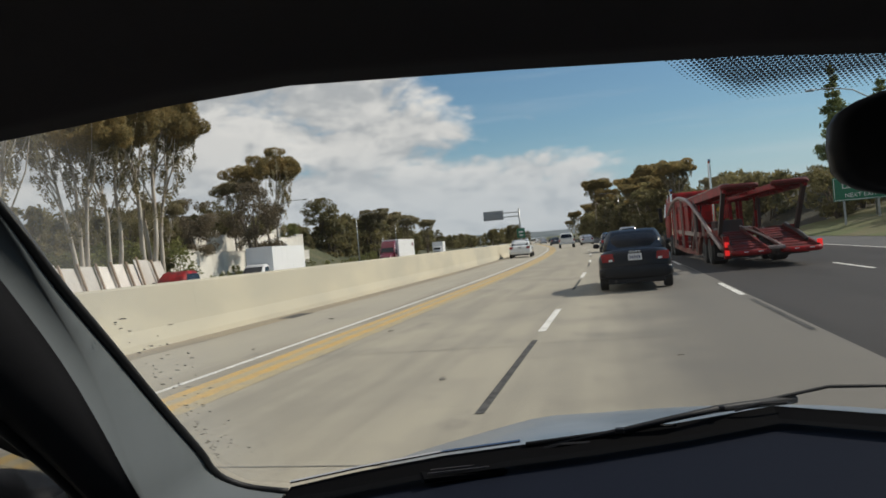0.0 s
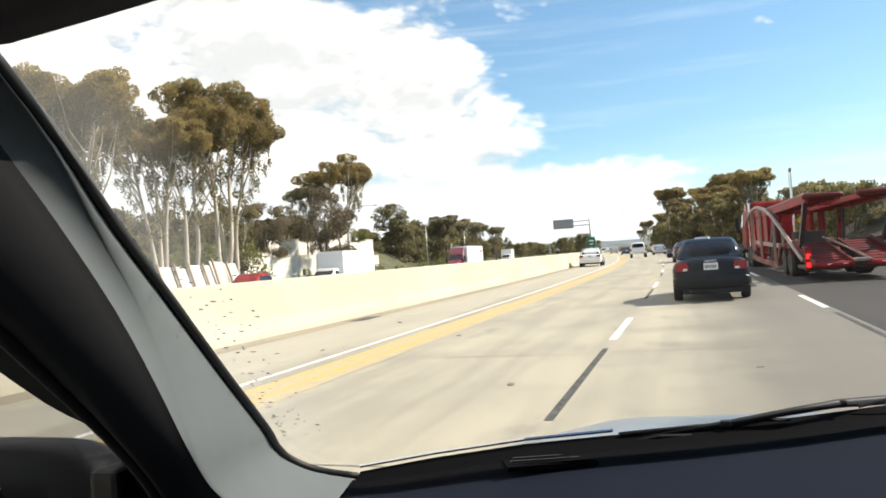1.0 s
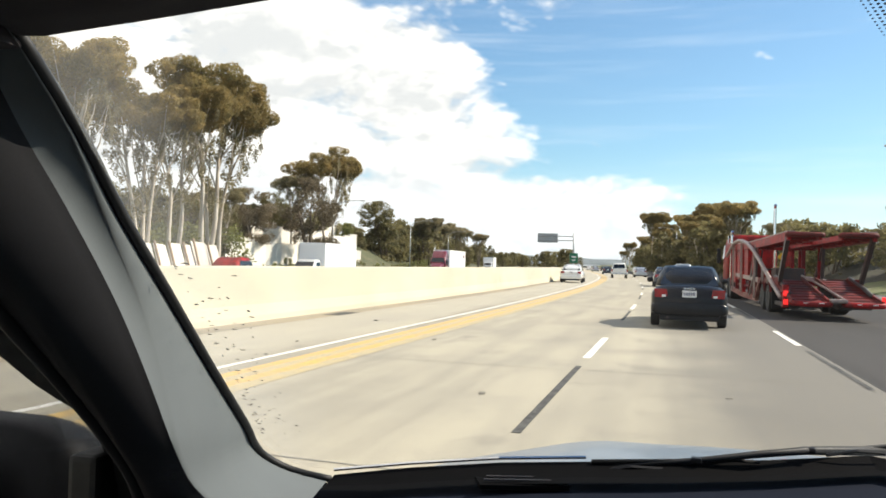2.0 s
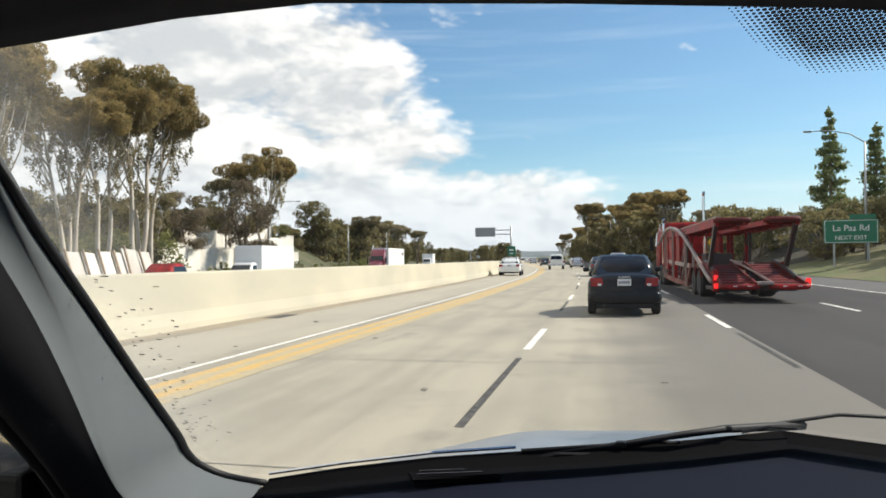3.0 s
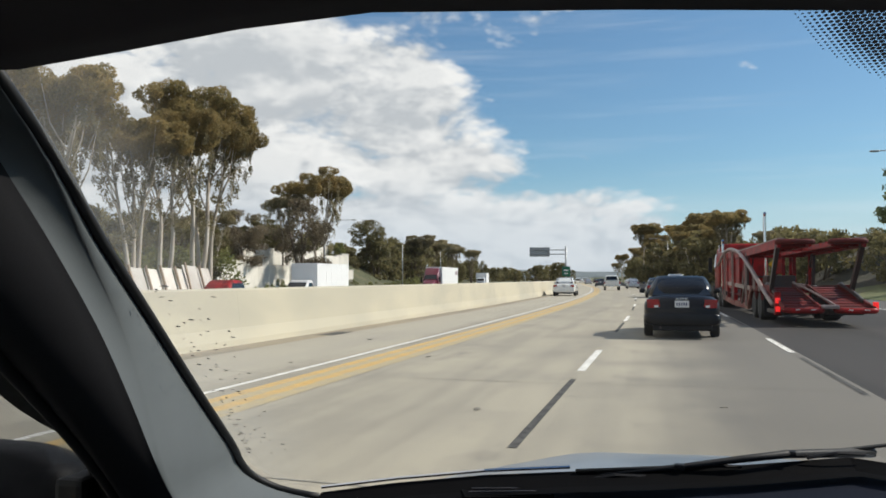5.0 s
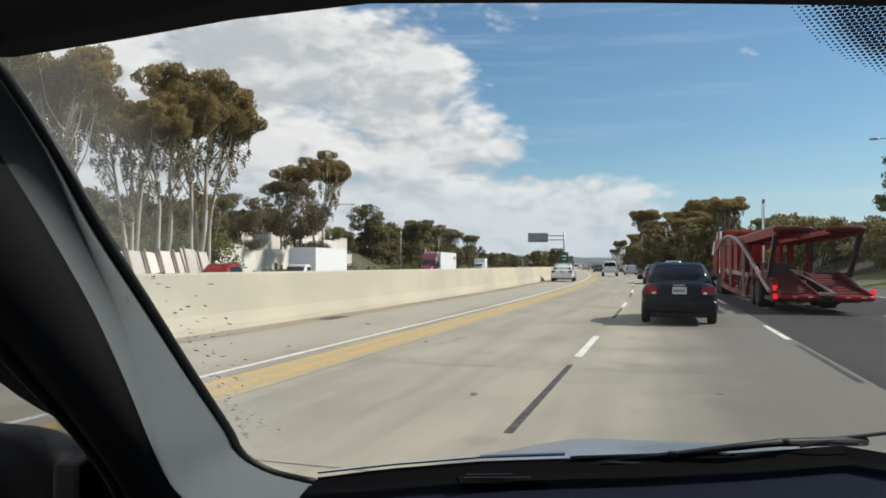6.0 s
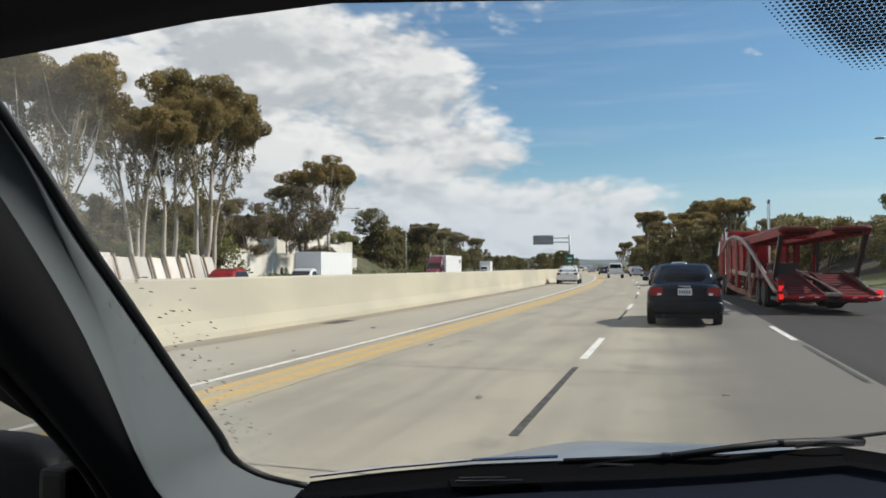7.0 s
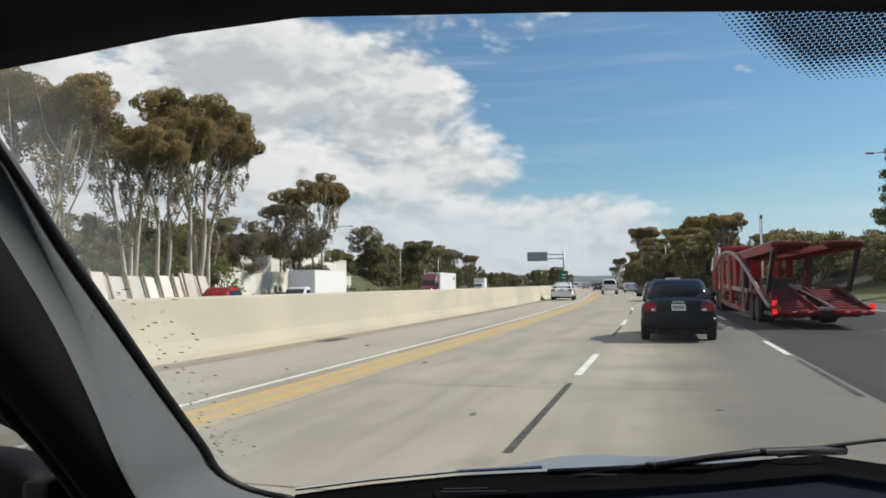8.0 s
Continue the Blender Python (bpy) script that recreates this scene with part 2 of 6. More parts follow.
bark_pale = material("pale_bark", (0.56, 0.50, 0.42), 0.85, second=(0.36, 0.29, 0.22), scale=1.5, fine=12, amount=0.8, stretch=(1, 1, 0.3), bump=0.02)
bark_dark = material("dark_bark", (0.12, 0.09, 0.065), 0.9, second=(0.2, 0.16, 0.12), scale=2, fine=14, amount=0.7, stretch=(1, 1, 0.3), bump=0.02)
leaf_olive = leaf_material("olive_leaves", (0.175, 0.155, 0.064), (0.42, 0.305, 0.125), 0.55)
leaf_grey = leaf_material("grey_green_leaves", (0.19, 0.17, 0.093), (0.34, 0.285, 0.165), 0.55)
leaf_dark = leaf_material("dark_leaves", (0.118, 0.112, 0.05), (0.26, 0.22, 0.10), 0.55)
leaf_brown = leaf_material("grey_brown_leaves", (0.135, 0.108, 0.068), (0.25, 0.20, 0.13), 0.5)
leaf_pine = leaf_material("pine_needles", (0.09, 0.12, 0.05), (0.22, 0.25, 0.095), 0.4)
leaf_shrub = leaf_material("shrub_leaves", (0.12, 0.135, 0.048), (0.27, 0.265, 0.095), 0.5)

black_paint = material("black_car_paint", (0.005, 0.0055, 0.008), 0.30, fine=300, coat=0.0, gloss=0.28, second=(0.012, 0.012, 0.014))
white_car_paint = material("white_car_paint", (0.74, 0.74, 0.72), 0.25, coat=0.7, second=(0.66, 0.66, 0.64), fine=200, grain=0.03)
silver_paint = material("silver_car_paint", (0.45, 0.46, 0.48), 0.3, 0.5, coat=0.6, second=(0.38, 0.39, 0.41), fine=200, grain=0.04)
grey_blue_paint = material("dark_grey_car_paint", (0.035, 0.04, 0.052), 0.25, coat=0.7, second=(0.03, 0.033, 0.04), fine=200)
car_glass = material("tinted_car_glass", (0.008, 0.010, 0.014), 0.08, second=(0.02, 0.022, 0.025), grain=0.02)
rubber = material("tyre_rubber", (0.018, 0.018, 0.018), 0.8, second=(0.03, 0.028, 0.026))
alloy = material("alloy_rim", (0.42, 0.42, 0.43), 0.35, 0.8, second=(0.3, 0.3, 0.3))
chrome = material("chrome", (0.75, 0.75, 0.76), 0.12, 1.0, second=(0.6, 0.6, 0.6), grain=0.03)
black_plastic = material("black_plastic", (0.012, 0.012, 0.014), 0.55, gloss=0.2, second=(0.022, 0.022, 0.023), fine=200)
tail_red = material("red_lamp_glass", (0.30, 0.012, 0.014), 0.18, second=(0.10, 0.006, 0.007), coat=0.3)
lamp_lit = material("lit_red_lamp", (0.5, 0.02, 0.02), 0.2, second=(0.4, 0.01, 0.01), emission=(1.0, 0.03, 0.03, 0.7))
plate_mat = material("number_plate", (0.66, 0.66, 0.66), 0.4, second=(0.58, 0.58, 0.6))
plate_ink = material("plate_ink", (0.12, 0.13, 0.2), 0.5)
sticker = material("white_sticker", (0.7, 0.7, 0.7), 0.5)
red_paint = material("red_steel_paint", (0.34, 0.010, 0.012), 0.5, gloss=0.2, second=(0.10, 0.012, 0.012), scale=2.4, fine=30, amount=0.85, grain=0.2)
dusty_red = material("dusty_red_steel", (0.30, 0.16, 0.13), 0.7, gloss=0.2, second=(0.20, 0.05, 0.045), scale=1.6, fine=25, amount=0.8, grain=0.25)
red_deck = material("worn_red_deck", (0.17, 0.018, 0.017), 0.65, gloss=0.2, second=(0.055, 0.020, 0.018), scale=1.2, fine=25, amount=0.8, grain=0.3)
dull_steel = material("dull_steel", (0.33, 0.26, 0.24), 0.5, 0.3, second=(0.2, 0.15, 0.14), scale=2, fine=30)
dark_steel = material("dark_steel", (0.05, 0.045, 0.045), 0.5, 0.3, second=(0.09, 0.05, 0.045), scale=2)
trailer_white = material("white_trailer_skin", (0.88, 0.87, 0.84), 0.4, second=(0.82, 0.81, 0.78), scale=0.7, amount=0.6)
cab_blue = material("bright_blue_cab_paint", (0.02, 0.28, 0.62), 0.3, second=(0.02, 0.23, 0.52), coat=0.5)
cab_maroon = material("maroon_cab_paint", (0.17, 0.012, 0.028), 0.3, second=(0.12, 0.01, 0.02), coat=0.5)
cab_white = material("white_cab_paint", (0.70, 0.69, 0.67), 0.35, second=(0.6, 0.6, 0.58), coat=0.4)
galvanised = material("galvanised_steel", (0.40, 0.41, 0.41), 0.45, 0.6, second=(0.3, 0.31, 0.31), fine=25)
sign_green = material("sign_green", (0.012, 0.16, 0.085), 0.4, second=(0.012, 0.14, 0.075))
sign_white = material("sign_white", (0.75, 0.76, 0.75), 0.45, second=(0.7, 0.7, 0.7))
sign_yellow = material("sign_yellow", (0.75, 0.42, 0.02), 0.45, second=(0.65, 0.36, 0.02))
stucco = material("pale_stucco", (0.62, 0.56, 0.46), 0.9, second=(0.5, 0.45, 0.37), scale=0.4, fine=6)
pale_wall = material("pale_cream_wall", (0.74, 0.70, 0.62), 0.9, second=(0.60, 0.55, 0.46), scale=0.4, fine=6, by_object=0.12)
roof_tile = material("clay_roof", (0.26, 0.17, 0.12), 0.85, second=(0.19, 0.13, 0.1), scale=0.6)
slab_pale = material("pale_stone_slab", (0.70, 0.65, 0.58), 0.7, second=(0.55, 0.47, 0.40), scale=0.8, by_object=0.2)
timber = material("weathered_timber", (0.33, 0.24, 0.16), 0.85, second=(0.22, 0.16, 0.11), scale=2, by_object=0.2)

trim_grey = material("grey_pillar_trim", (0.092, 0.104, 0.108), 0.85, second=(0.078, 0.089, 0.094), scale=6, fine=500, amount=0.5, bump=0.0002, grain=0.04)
# dark trim, its colour lowered further to stand for shade on the pillar
trim_shaded_dark = material("dark_pillar_trim", (0.008, 0.008, 0.0095), 0.75, gloss=0.25, second=(0.012, 0.012, 0.014), scale=5, fine=400, grain=0.08)
headliner = material("dark_headliner_cloth", (0.028, 0.022, 0.024), 0.95, second=(0.016, 0.014, 0.014), scale=8, fine=600)
dash_mat = material("slate_blue_dash_vinyl", (0.0085, 0.011, 0.019), 0.75, gloss=0.05, second=(0.0075, 0.0098, 0.0175), scale=5, fine=420, bump=0.0005, grain=0.12)
rubber_seal = material("black_rubber_seal", (0.004, 0.004, 0.004), 0.6)
border_black = material("black_printed_border", (0.003, 0.003, 0.0035), 0.8, gloss=0.03, second=(0.005, 0.005, 0.005), grain=0.1)
bonnet_paint = material("silver_blue_bonnet_paint", (0.20, 0.225, 0.25), 0.42, 0.2, second=(0.17, 0.19, 0.215), coat=0.2, fine=300, grain=0.03)
windscreen = clear_glass("windscreen_glass", (0.98, 0.99, 0.985), 0.35, 0.17)
side_glass = clear_glass("side_window_glass", (0.72, 0.73, 0.74), 0.5)
mirror_mat = material("mirror_silver", (0.75, 0.76, 0.78), 0.02, 1.0, second=(0.74, 0.75, 0.77), grain=0.0)


# ---- building blocks ----
def smooth_line(points, steps=3):
    """A rounder line through the same points (Catmull-Rom)."""
    out = []
    p = [Vector(q) for q in points]
    for i in range(len(p) - 1):
        a, b, c, d = p[max(i - 1, 0)], p[i], p[i + 1], p[min(i + 2, len(p) - 1)]
        for k in range(steps):
            t = k / steps
            out.append(tuple(0.5 * (2 * b + (c - a) * t + (2 * a - 5 * b + 4 * c - d) * t * t + (3 * b - a - 3 * c + d) * t ** 3)))
    return out + [tuple(p[-1])]


def part(name, bm, mat, parent=None, label="", smooth=False):
    """Links a bmesh as one mesh object under a thing or under a part."""
    data = bpy.data.meshes.new(name)
    bm.to_mesh(data)
    bm.free()
    if smooth:
        data.polygons.foreach_set("use_smooth", [True] * len(data.polygons))
    data.materials.append(mat)
    ob = new(name, data)
    ob.parent = parent
    return tagged(ob, label=label) if label else ob


def thing(name, label, category, group="", kind="", at=None):
    ob = new(name)
    ob.empty_display_size = 0.2
    if at is not None:
        ob.matrix_world = at
    return tagged(ob, label, category, group, kind)


def quads(bm, rows, closed=False):
    """Faces between rows of points, all rows equally long."""
    made = [[bm.verts.new(p) for p in row] for row in rows]
    for a, b in zip(made, made[1:]):
        count = len(a)
        for i in range(count if closed else count - 1):
            j = (i + 1) % count
            bm.faces.new((a[i], a[j], b[j], b[i]))
    return made


def loft(bm, rings):
    made = quads(bm, rings, closed=True)
    bm.faces.new(made[0][::-1])
    bm.faces.new(made[-1])
    bmesh.ops.recalc_face_normals(bm, faces=bm.faces)
    return bm


def box(bm, x0, x1, y0, y1, z0, z1, bevel=0.0, turn=None):
    made = bmesh.ops.create_cube(bm, size=1.0, matrix=Matrix.Translation(((x0 + x1) / 2, (y0 + y1) / 2, (z0 + z1) / 2)) @ Matrix.Diagonal((x1 - x0, y1 - y0, z1 - z0, 1)))
    if turn is not None:
        bmesh.ops.transform(bm, matrix=turn, verts=made["verts"])
    if bevel:
        edges = list({e for v in made["verts"] for e in v.link_edges})
        bmesh.ops.bevel(bm, geom=edges, offset=bevel, segments=2, affect="EDGES", profile=0.6)
    return bm


def boxed(*sizes, bevel=0.0, turn=None):
    return box(bmesh.new(), *sizes, bevel=bevel, turn=turn)


def tube(bm, points, radii, sides=8):
    """A round bar through points, radius by point."""
    points = [Vector(p) for p in points]
    if not isinstance(radii, (list, tuple)):
        radii = [radii] * len(points)
    rings, side = [], None
    for i, p in enumerate(points):
        ahead = (points[min(i + 1, len(points) - 1)] - points[max(i - 1, 0)]).normalized()
        if side is None:
            side = ahead.orthogonal().normalized()
        side = (side - ahead * side.dot(ahead)).normalized()
        other = ahead.cross(side)
        rings.append([p + (side * math.cos(a) + other * math.sin(a)) * radii[i] for a in (k * math.tau / sides for k in range(sides))])
    made = quads(bm, rings, closed=True)
    bm.faces.new(made[0][::-1])
    bm.faces.new(made[-1])
    return bm


def bar(p0, p1, width, depth, up=(0, 0, 1)):
    """A straight box-section beam from p0 to p1."""
    p0, p1 = Vector(p0), Vector(p1)
    ahead = (p1 - p0).normalized()
    side = ahead.cross(Vector(up))
    side = side.normalized() if side.length > 1e-3 else Vector((1, 0, 0))
    top = side.cross(ahead)
    bm = bmesh.new()
    rings = [[p + side * (a * width / 2) + top * (b * depth / 2) for a, b in ((-1, -1), (1, -1), (1, 1), (-1, 1))] for p in (p0, p1)]
    loft(bm, rings)
    return bm


def slab(points, thickness):
    """A flat polygon with thickness along its normal."""
    points = [Vector(p) for p in points]
    normal = (points[1] - points[0]).cross(points[2] - points[0]).normalized()
    bm = bmesh.new()
    return loft(bm, [points, [p + normal * thickness for p in points]])


def rounded_ring(y, half, low, high, power=4.5, count=20):
    mid, tall = (low + high) / 2, (high - low) / 2
    ring = []
    for k in range(count):
        a = (k + 0.5) * math.tau / count
        c, s = math.cos(a), math.sin(a)
        ring.append((half * abs(c) ** (2 / power) * (1 if c > 0 else -1), y, mid + tall * abs(s) ** (2 / power) * (1 if s > 0 else -1)))
    return ring


def plan_ring(z, half, rear, front, power=6.0, count=24):
    mid, long = (rear + front) / 2, (front - rear) / 2
    ring = []
    for k in range(count):
        a = (k + 0.5) * math.tau / count
        c, s = math.cos(a), math.sin(a)
        ring.append((half * abs(c) ** (2 / power) * (1 if c > 0 else -1), mid + long * abs(s) ** (2 / power) * (1 if s > 0 else -1), z))
    return ring


def wheel(parent, x, y, radius, width, name="wheel"):
    bm = bmesh.new()
    profile = ((-0.5, 0.62), (-0.5, 0.92), (-0.38, 1.0), (0.38, 1.0), (0.5, 0.92), (0.5, 0.62))
    rings = [[(x + a * width, y + r * radius * math.cos(t), radius + r * radius * math.sin(t)) for t in (k * math.tau / 24 for k in range(24))] for a, r in profile]
    loft(bm, rings)
    tyre = part(name, bm, rubber, parent, smooth=False)
    bm = bmesh.new()
    for s in (-1, 1):
        rings = [[(x + s * (a * width), y + r * radius * math.cos(t), radius + r * radius * math.sin(t)) for t in (k * math.tau / 20 for k in range(20))]
                 for a, r in ((0.30, 0.62), (0.505, 0.62), (0.44, 0.5), (0.40, 0.2), (0.46, 0.12))]
        loft(bm, rings)
    part("rim", bm, alloy, tyre)
    return tyre


def curve_x(y):
    """How far the road has swung to the left at the distance y."""
    if y < 20:
        return 0.0
    if y < 140:
        return -(y - 20) ** 2 / 2000.0
    return -7.2 - 0.12 * (y - 140)


STATIONS = [-60, -30, -10] + [k * 5 for k in range(0, 41)] + [220, 250, 290, 340, 400, 480, 600, 800, 1100]


def strip(name, profile, mat, label="", category="", kind="structure", parent=None, stations=STATIONS):
    """A band that follows the road; profile: (offset, height) points from left to right."""
    bm = bmesh.new()
    quads(bm, [[(curve_x(y) + x, y, z) for x, z in profile] for y in stations])
    ob = part(name, bm, mat, parent)
    return tagged(ob, label, category, "", kind) if label else ob

speck_mat = material("dried_mud", (0.10, 0.085, 0.07), 0.9)

# ---- ground, roadway, median wall ----
WALL_X = -8.55
strip("ground", [(-2500, 6), (-140, 5), (-70, 3.2), (-48, 0.2), (-41, -1.3), (-9.3, -1.3), (-9.1, -0.12), (14.2, -0.12), (16, 0.1), (30, 2.9), (60, 4.0), (150, 6), (2500, 6)], earth_mat,
      "dry olive-brown ground that reaches the horizon", "ground", stations=STATIONS + [1800, 3200])
strip("road_opposite", [(-40, -1.1), (-9.3, -1.1)], opposite_mat, "grey lanes of the opposite roadway behind the wall", "road")
strip("road_concrete", [(WALL_X - 0.3, 0.0), (2.38, 0.0)], concrete_road, "pale stained concrete freeway lanes", "road")
strip("road_grey", [(2.38, 0.0), (9.7, 0.0)], grey_road, "darker grey worn freeway lanes", "road")
strip("road_shoulder", [(9.7, 0.0), (13.6, 0.0), (14.4, -0.05)], shoulder_mat, "dark asphalt shoulder beside the grass bank", "road")
strip("grass_bank", [(14.0, 0.0), (15.5, 0.2), (20, 1.1), (30, 3.05), (45, 3.7)], grass_mat, "sunny green and straw-coloured grass bank", "bank")

bm = bmesh.new()
quads(bm, [[(curve_x(y) + x, y, -1.25 + (z + 1.25) * rise) for x, z in ((-40.8, -1.25), (-44, -0.2), (-46.6, 1.0), (-50.6, 3.2), (-55.5, 5.6), (-62, 7.4), (-80, 8.0), (-120, 6.0))] for y, rise in ((84, 0.0), (96, 0.75), (106, 1.0), (125, 1.08), (150, 1.0), (175, 0.8), (205, 0.7), (240, 0.5), (290, 0.0))])
tagged(part("slope_bank", bm, brush_mat, smooth=True), "brushy olive-brown slope beside the opposite roadway", "bank", "", "structure")
# right bank ahead; its material carries the shade of the slope
bm = bmesh.new()
quads(bm, [[(curve_x(y) + x, y, z * rise + 0.25 * rise * noise.noise((x * 0.2, y * 0.12, 3.0))) for x, z in ((14.3, -0.03), (15.4, 0.5), (17.5, 2.2), (21, 4.0), (26, 5.2), (36, 5.6), (60, 5.4))] for y, rise in ((70, 0.0), (78, 0.45), (88, 0.85), (98, 1.0), (108, 1.0), (120, 1.0), (135, 0.95), (150, 0.8), (170, 0.7), (200, 0.7), (240, 0.7), (300, 0.7))])
tagged(part("brown_bank", bm, brown_brush, smooth=True), "brown brushy bank with shade in its colour beside the right shoulder", "bank", "", "structure")


def joint_strip(name, x0, x1, y0, y1, mat, parent, z=0.004, step=4.0):
    count = max(1, int((y1 - y0) / step))
    rows = [[(curve_x(y) + x0, y, z), (curve_x(y) + x1, y, z)] for y in (y0 + (y1 - y0) * k / count for k in range(count + 1))]
    bm = bmesh.new()
    quads(bm, rows)
    return part(name, bm, mat, parent)


# painted lines and tar joints; each line is a thing, its dashes are the pieces
line = thing("carpool_white_line", "worn solid white line beside the carpool lane", "road marking", kind="structure")
joint_strip("stripe", -5.355, -5.255, -40, 320, white_paint, line)
line = thing("double_yellow_line", "faded double yellow stripes on pale concrete", "road marking", kind="structure")
joint_strip("stripe", -4.98, -4.80, -40, 320, yellow_paint, line)
joint_strip("stripe", -4.62, -4.44, -40, 320, yellow_paint, line)
joint_strip("old_stripe", -4.80, -4.62, -40, 320, old_yellow, line)
joint_strip("old_stripe", -4.44, -4.22, -40, 320, old_yellow, line)
for index, offset in enumerate((-1.20, 2.27, 6.0)):
    line = thing("lane_line", "broken white lane line with black joints", "road marking", "lane lines", "structure")
    for k in range(-1, 14):
        start = 12.0 + 14.6 * k + (0, 4.0, 9.0)[index]
        joint_strip("dash", offset - 0.06, offset + 0.06, start, start + 3.6, white_paint, line, 0.006)
        if index < 2:
            joint_strip("tar_joint", offset - 0.042, offset + 0.04, start - 5.6, start - 1.0, tar, line, 0.005)
line = thing("shoulder_line", "solid white line along the dark shoulder", "road marking", kind="structure")
joint_strip("stripe", 9.62, 9.74, -40, 320, white_paint, line)
rng = random.Random(17)
joints = thing("slab_joint_lines", "thin dark transverse joints between concrete slabs", "road joint", kind="structure")
edge = -8.0
while edge < 90:
    for x0, x1 in ((-8.3, -5.4), (-4.2, -1.28), (-1.12, 2.20)):
        skew = rng.uniform(-0.03, 0.03)
        bm = bmesh.new()
        quads(bm, [[(curve_x(edge) + x0 + (x1 - x0) * k / 6, edge + d + skew * k + rng.uniform(-0.004, 0.004), 0.0035) for k in range(7)] for d in (0.0, 0.018)])
        part("joint", bm, joint_dark, joints)
    edge += rng.choice((3.9, 4.6, 4.6, 5.5))
for x, y, size in ((-1.9, 8.2, 0.09), (-5.9, 12.0, 0.07), (-6.4, 17.0, 0.10), (0.6, 9.0, 0.05), (-4.0, 13.5, 0.08)):
    bm = bmesh.new()
    lump = bmesh.ops.create_icosphere(bm, subdivisions=1, radius=1.0)
    for v in lump["verts"]:
        v.co = Vector((v.co.x * size * rng.uniform(0.8, 1.3), v.co.y * size * 0.5 * rng.uniform(0.7, 1.3), max(0.0, v.co.z + 0.3) * size * 0.16))
    crumb = part("road_debris", bm, debris_mat)
    crumb.matrix_world = pose(x, y, 0.002, 0, 0, rng.uniform(0, 180))
    tagged(crumb, "small flat scrap of debris on the concrete", "debris", "debris on the road")
# a thin dark rectangle on the concrete next to the wall
patch = thing("drain_grate", "dark flat patch at the foot of the wall", "drain", kind="structure")
part("grate", boxed(-8.15, -7.75, 18.0, 19.3, -0.02, 0.006), tar, patch)

strip("gutter", [(WALL_X + 0.1, 0.003), (WALL_X + 0.75, 0.003)], material("silty_gutter", (0.34, 0.285, 0.2), 0.95, second=(0.24, 0.21, 0.165), scale=0.7, fine=20, amount=0.9, stretch=(1, 0.2, 1)), "tan silt along the foot of the wall", "gutter")
wall = thing("median_wall", "sunlit cream concrete median wall with a flared foot", "wall", kind="structure")
edge = -45.0
for k in range(48):
    length = 6.0 if edge < 150 else 14.0
    rows = []
    for y in (edge + 0.001, edge + length / 2, edge + length - 0.001):
        x = curve_x(y) + WALL_X
        rows.append([(x - 0.35, y, -1.32), (x - 0.30, y, 1.13), (x - 0.27, y, 1.17), (x - 0.11, y, 1.17), (x - 0.08, y, 1.13), (x + 0.02, y, 0.36), (x + 0.10, y, 0.12), (x + 0.115, y, 0.0), (x + 0.115, y, -0.1)])
    bm = bmesh.new()
    loft(bm, rows)
    part("wall_panel", bm, wall_mat, wall)
    edge += length

# ---- the traveller's own car ----
MID = 0.22
own = thing("travelling_car", "dark car interior with slate dash and grey pillar", "car interior", at=pose(0, 0, 0, 0, 0, 0.38))
foot = [(-0.475, 0.850, 1.140), (-0.452, 0.880, 1.1125), (-0.40, 0.890, 1.105), (-0.31, 0.905, 1.1176), (-0.208, 0.922, 1.1290), (-0.111, 0.95, 1.1325), (-0.015, 0.985, 1.1330), (0.097, 1.035, 1.1340), (0.22, 1.10, 1.136)]
foot += [(2 * MID - x, y, z) for x, y, z in foot[-2::-1]]
head = [(-0.376, 0.368, 1.482), (-0.366, 0.367, 1.480), (-0.352, 0.366, 1.479), (-0.28, 0.357, 1.481), (-0.206, 0.348, 1.484), (-0.136, 0.347, 1.486), (-0.021, 0.365, 1.483), (0.097, 0.386, 1.479), (0.22, 0.395, 1.467)]
head += [(2 * MID - x, y, z) for x, y, z in head[-2::-1]]
bm = bmesh.new()
quads(bm, [[Vector(a).lerp(Vector(b), f) + Vector((0, 0.004, 0.006)) for a, b in zip(foot, head)] for f in (0, 0.2, 0.4, 0.6, 0.8, 1.0)])
pane = part("windscreen", bm, windscreen, own, "dusty windscreen", smooth=True)
pane.visible_shadow = False
# left pillar: a pale face towards the glass, one towards the driver with shade in its dark colour
GLASS = [(-0.378, 0.367, 1.484), (-0.398, 0.446, 1.438), (-0.412, 0.508, 1.389), (-0.424, 0.584, 1.33), (-0.441, 0.682, 1.255), (-0.464, 0.793, 1.178), (-0.476, 0.832, 1.151), (-0.475, 0.860, 1.129), (-0.451, 0.881, 1.1105), (-0.405, 0.889, 1.102)]
EDGE = [(-0.402, 0.36, 1.491), (-0.406, 0.405, 1.438), (-0.404, 0.445, 1.391), (-0.4, 0.491, 1.329), (-0.395, 0.523, 1.272), (-0.394, 0.553, 1.22), (-0.4, 0.589, 1.179), (-0.401, 0.617, 1.155), (-0.4, 0.645, 1.131), (-0.382, 0.698, 1.085)]
GROOVE = [(-0.45, 0.247, 1.49), (-0.45, 0.297, 1.447), (-0.45, 0.348, 1.403), (-0.45, 0.409, 1.349), (-0.45, 0.483, 1.282), (-0.45, 0.535, 1.233), (-0.45, 0.576, 1.188), (-0.45, 0.593, 1.162), (-0.45, 0.607, 1.135), (-0.45, 0.634, 1.09)]
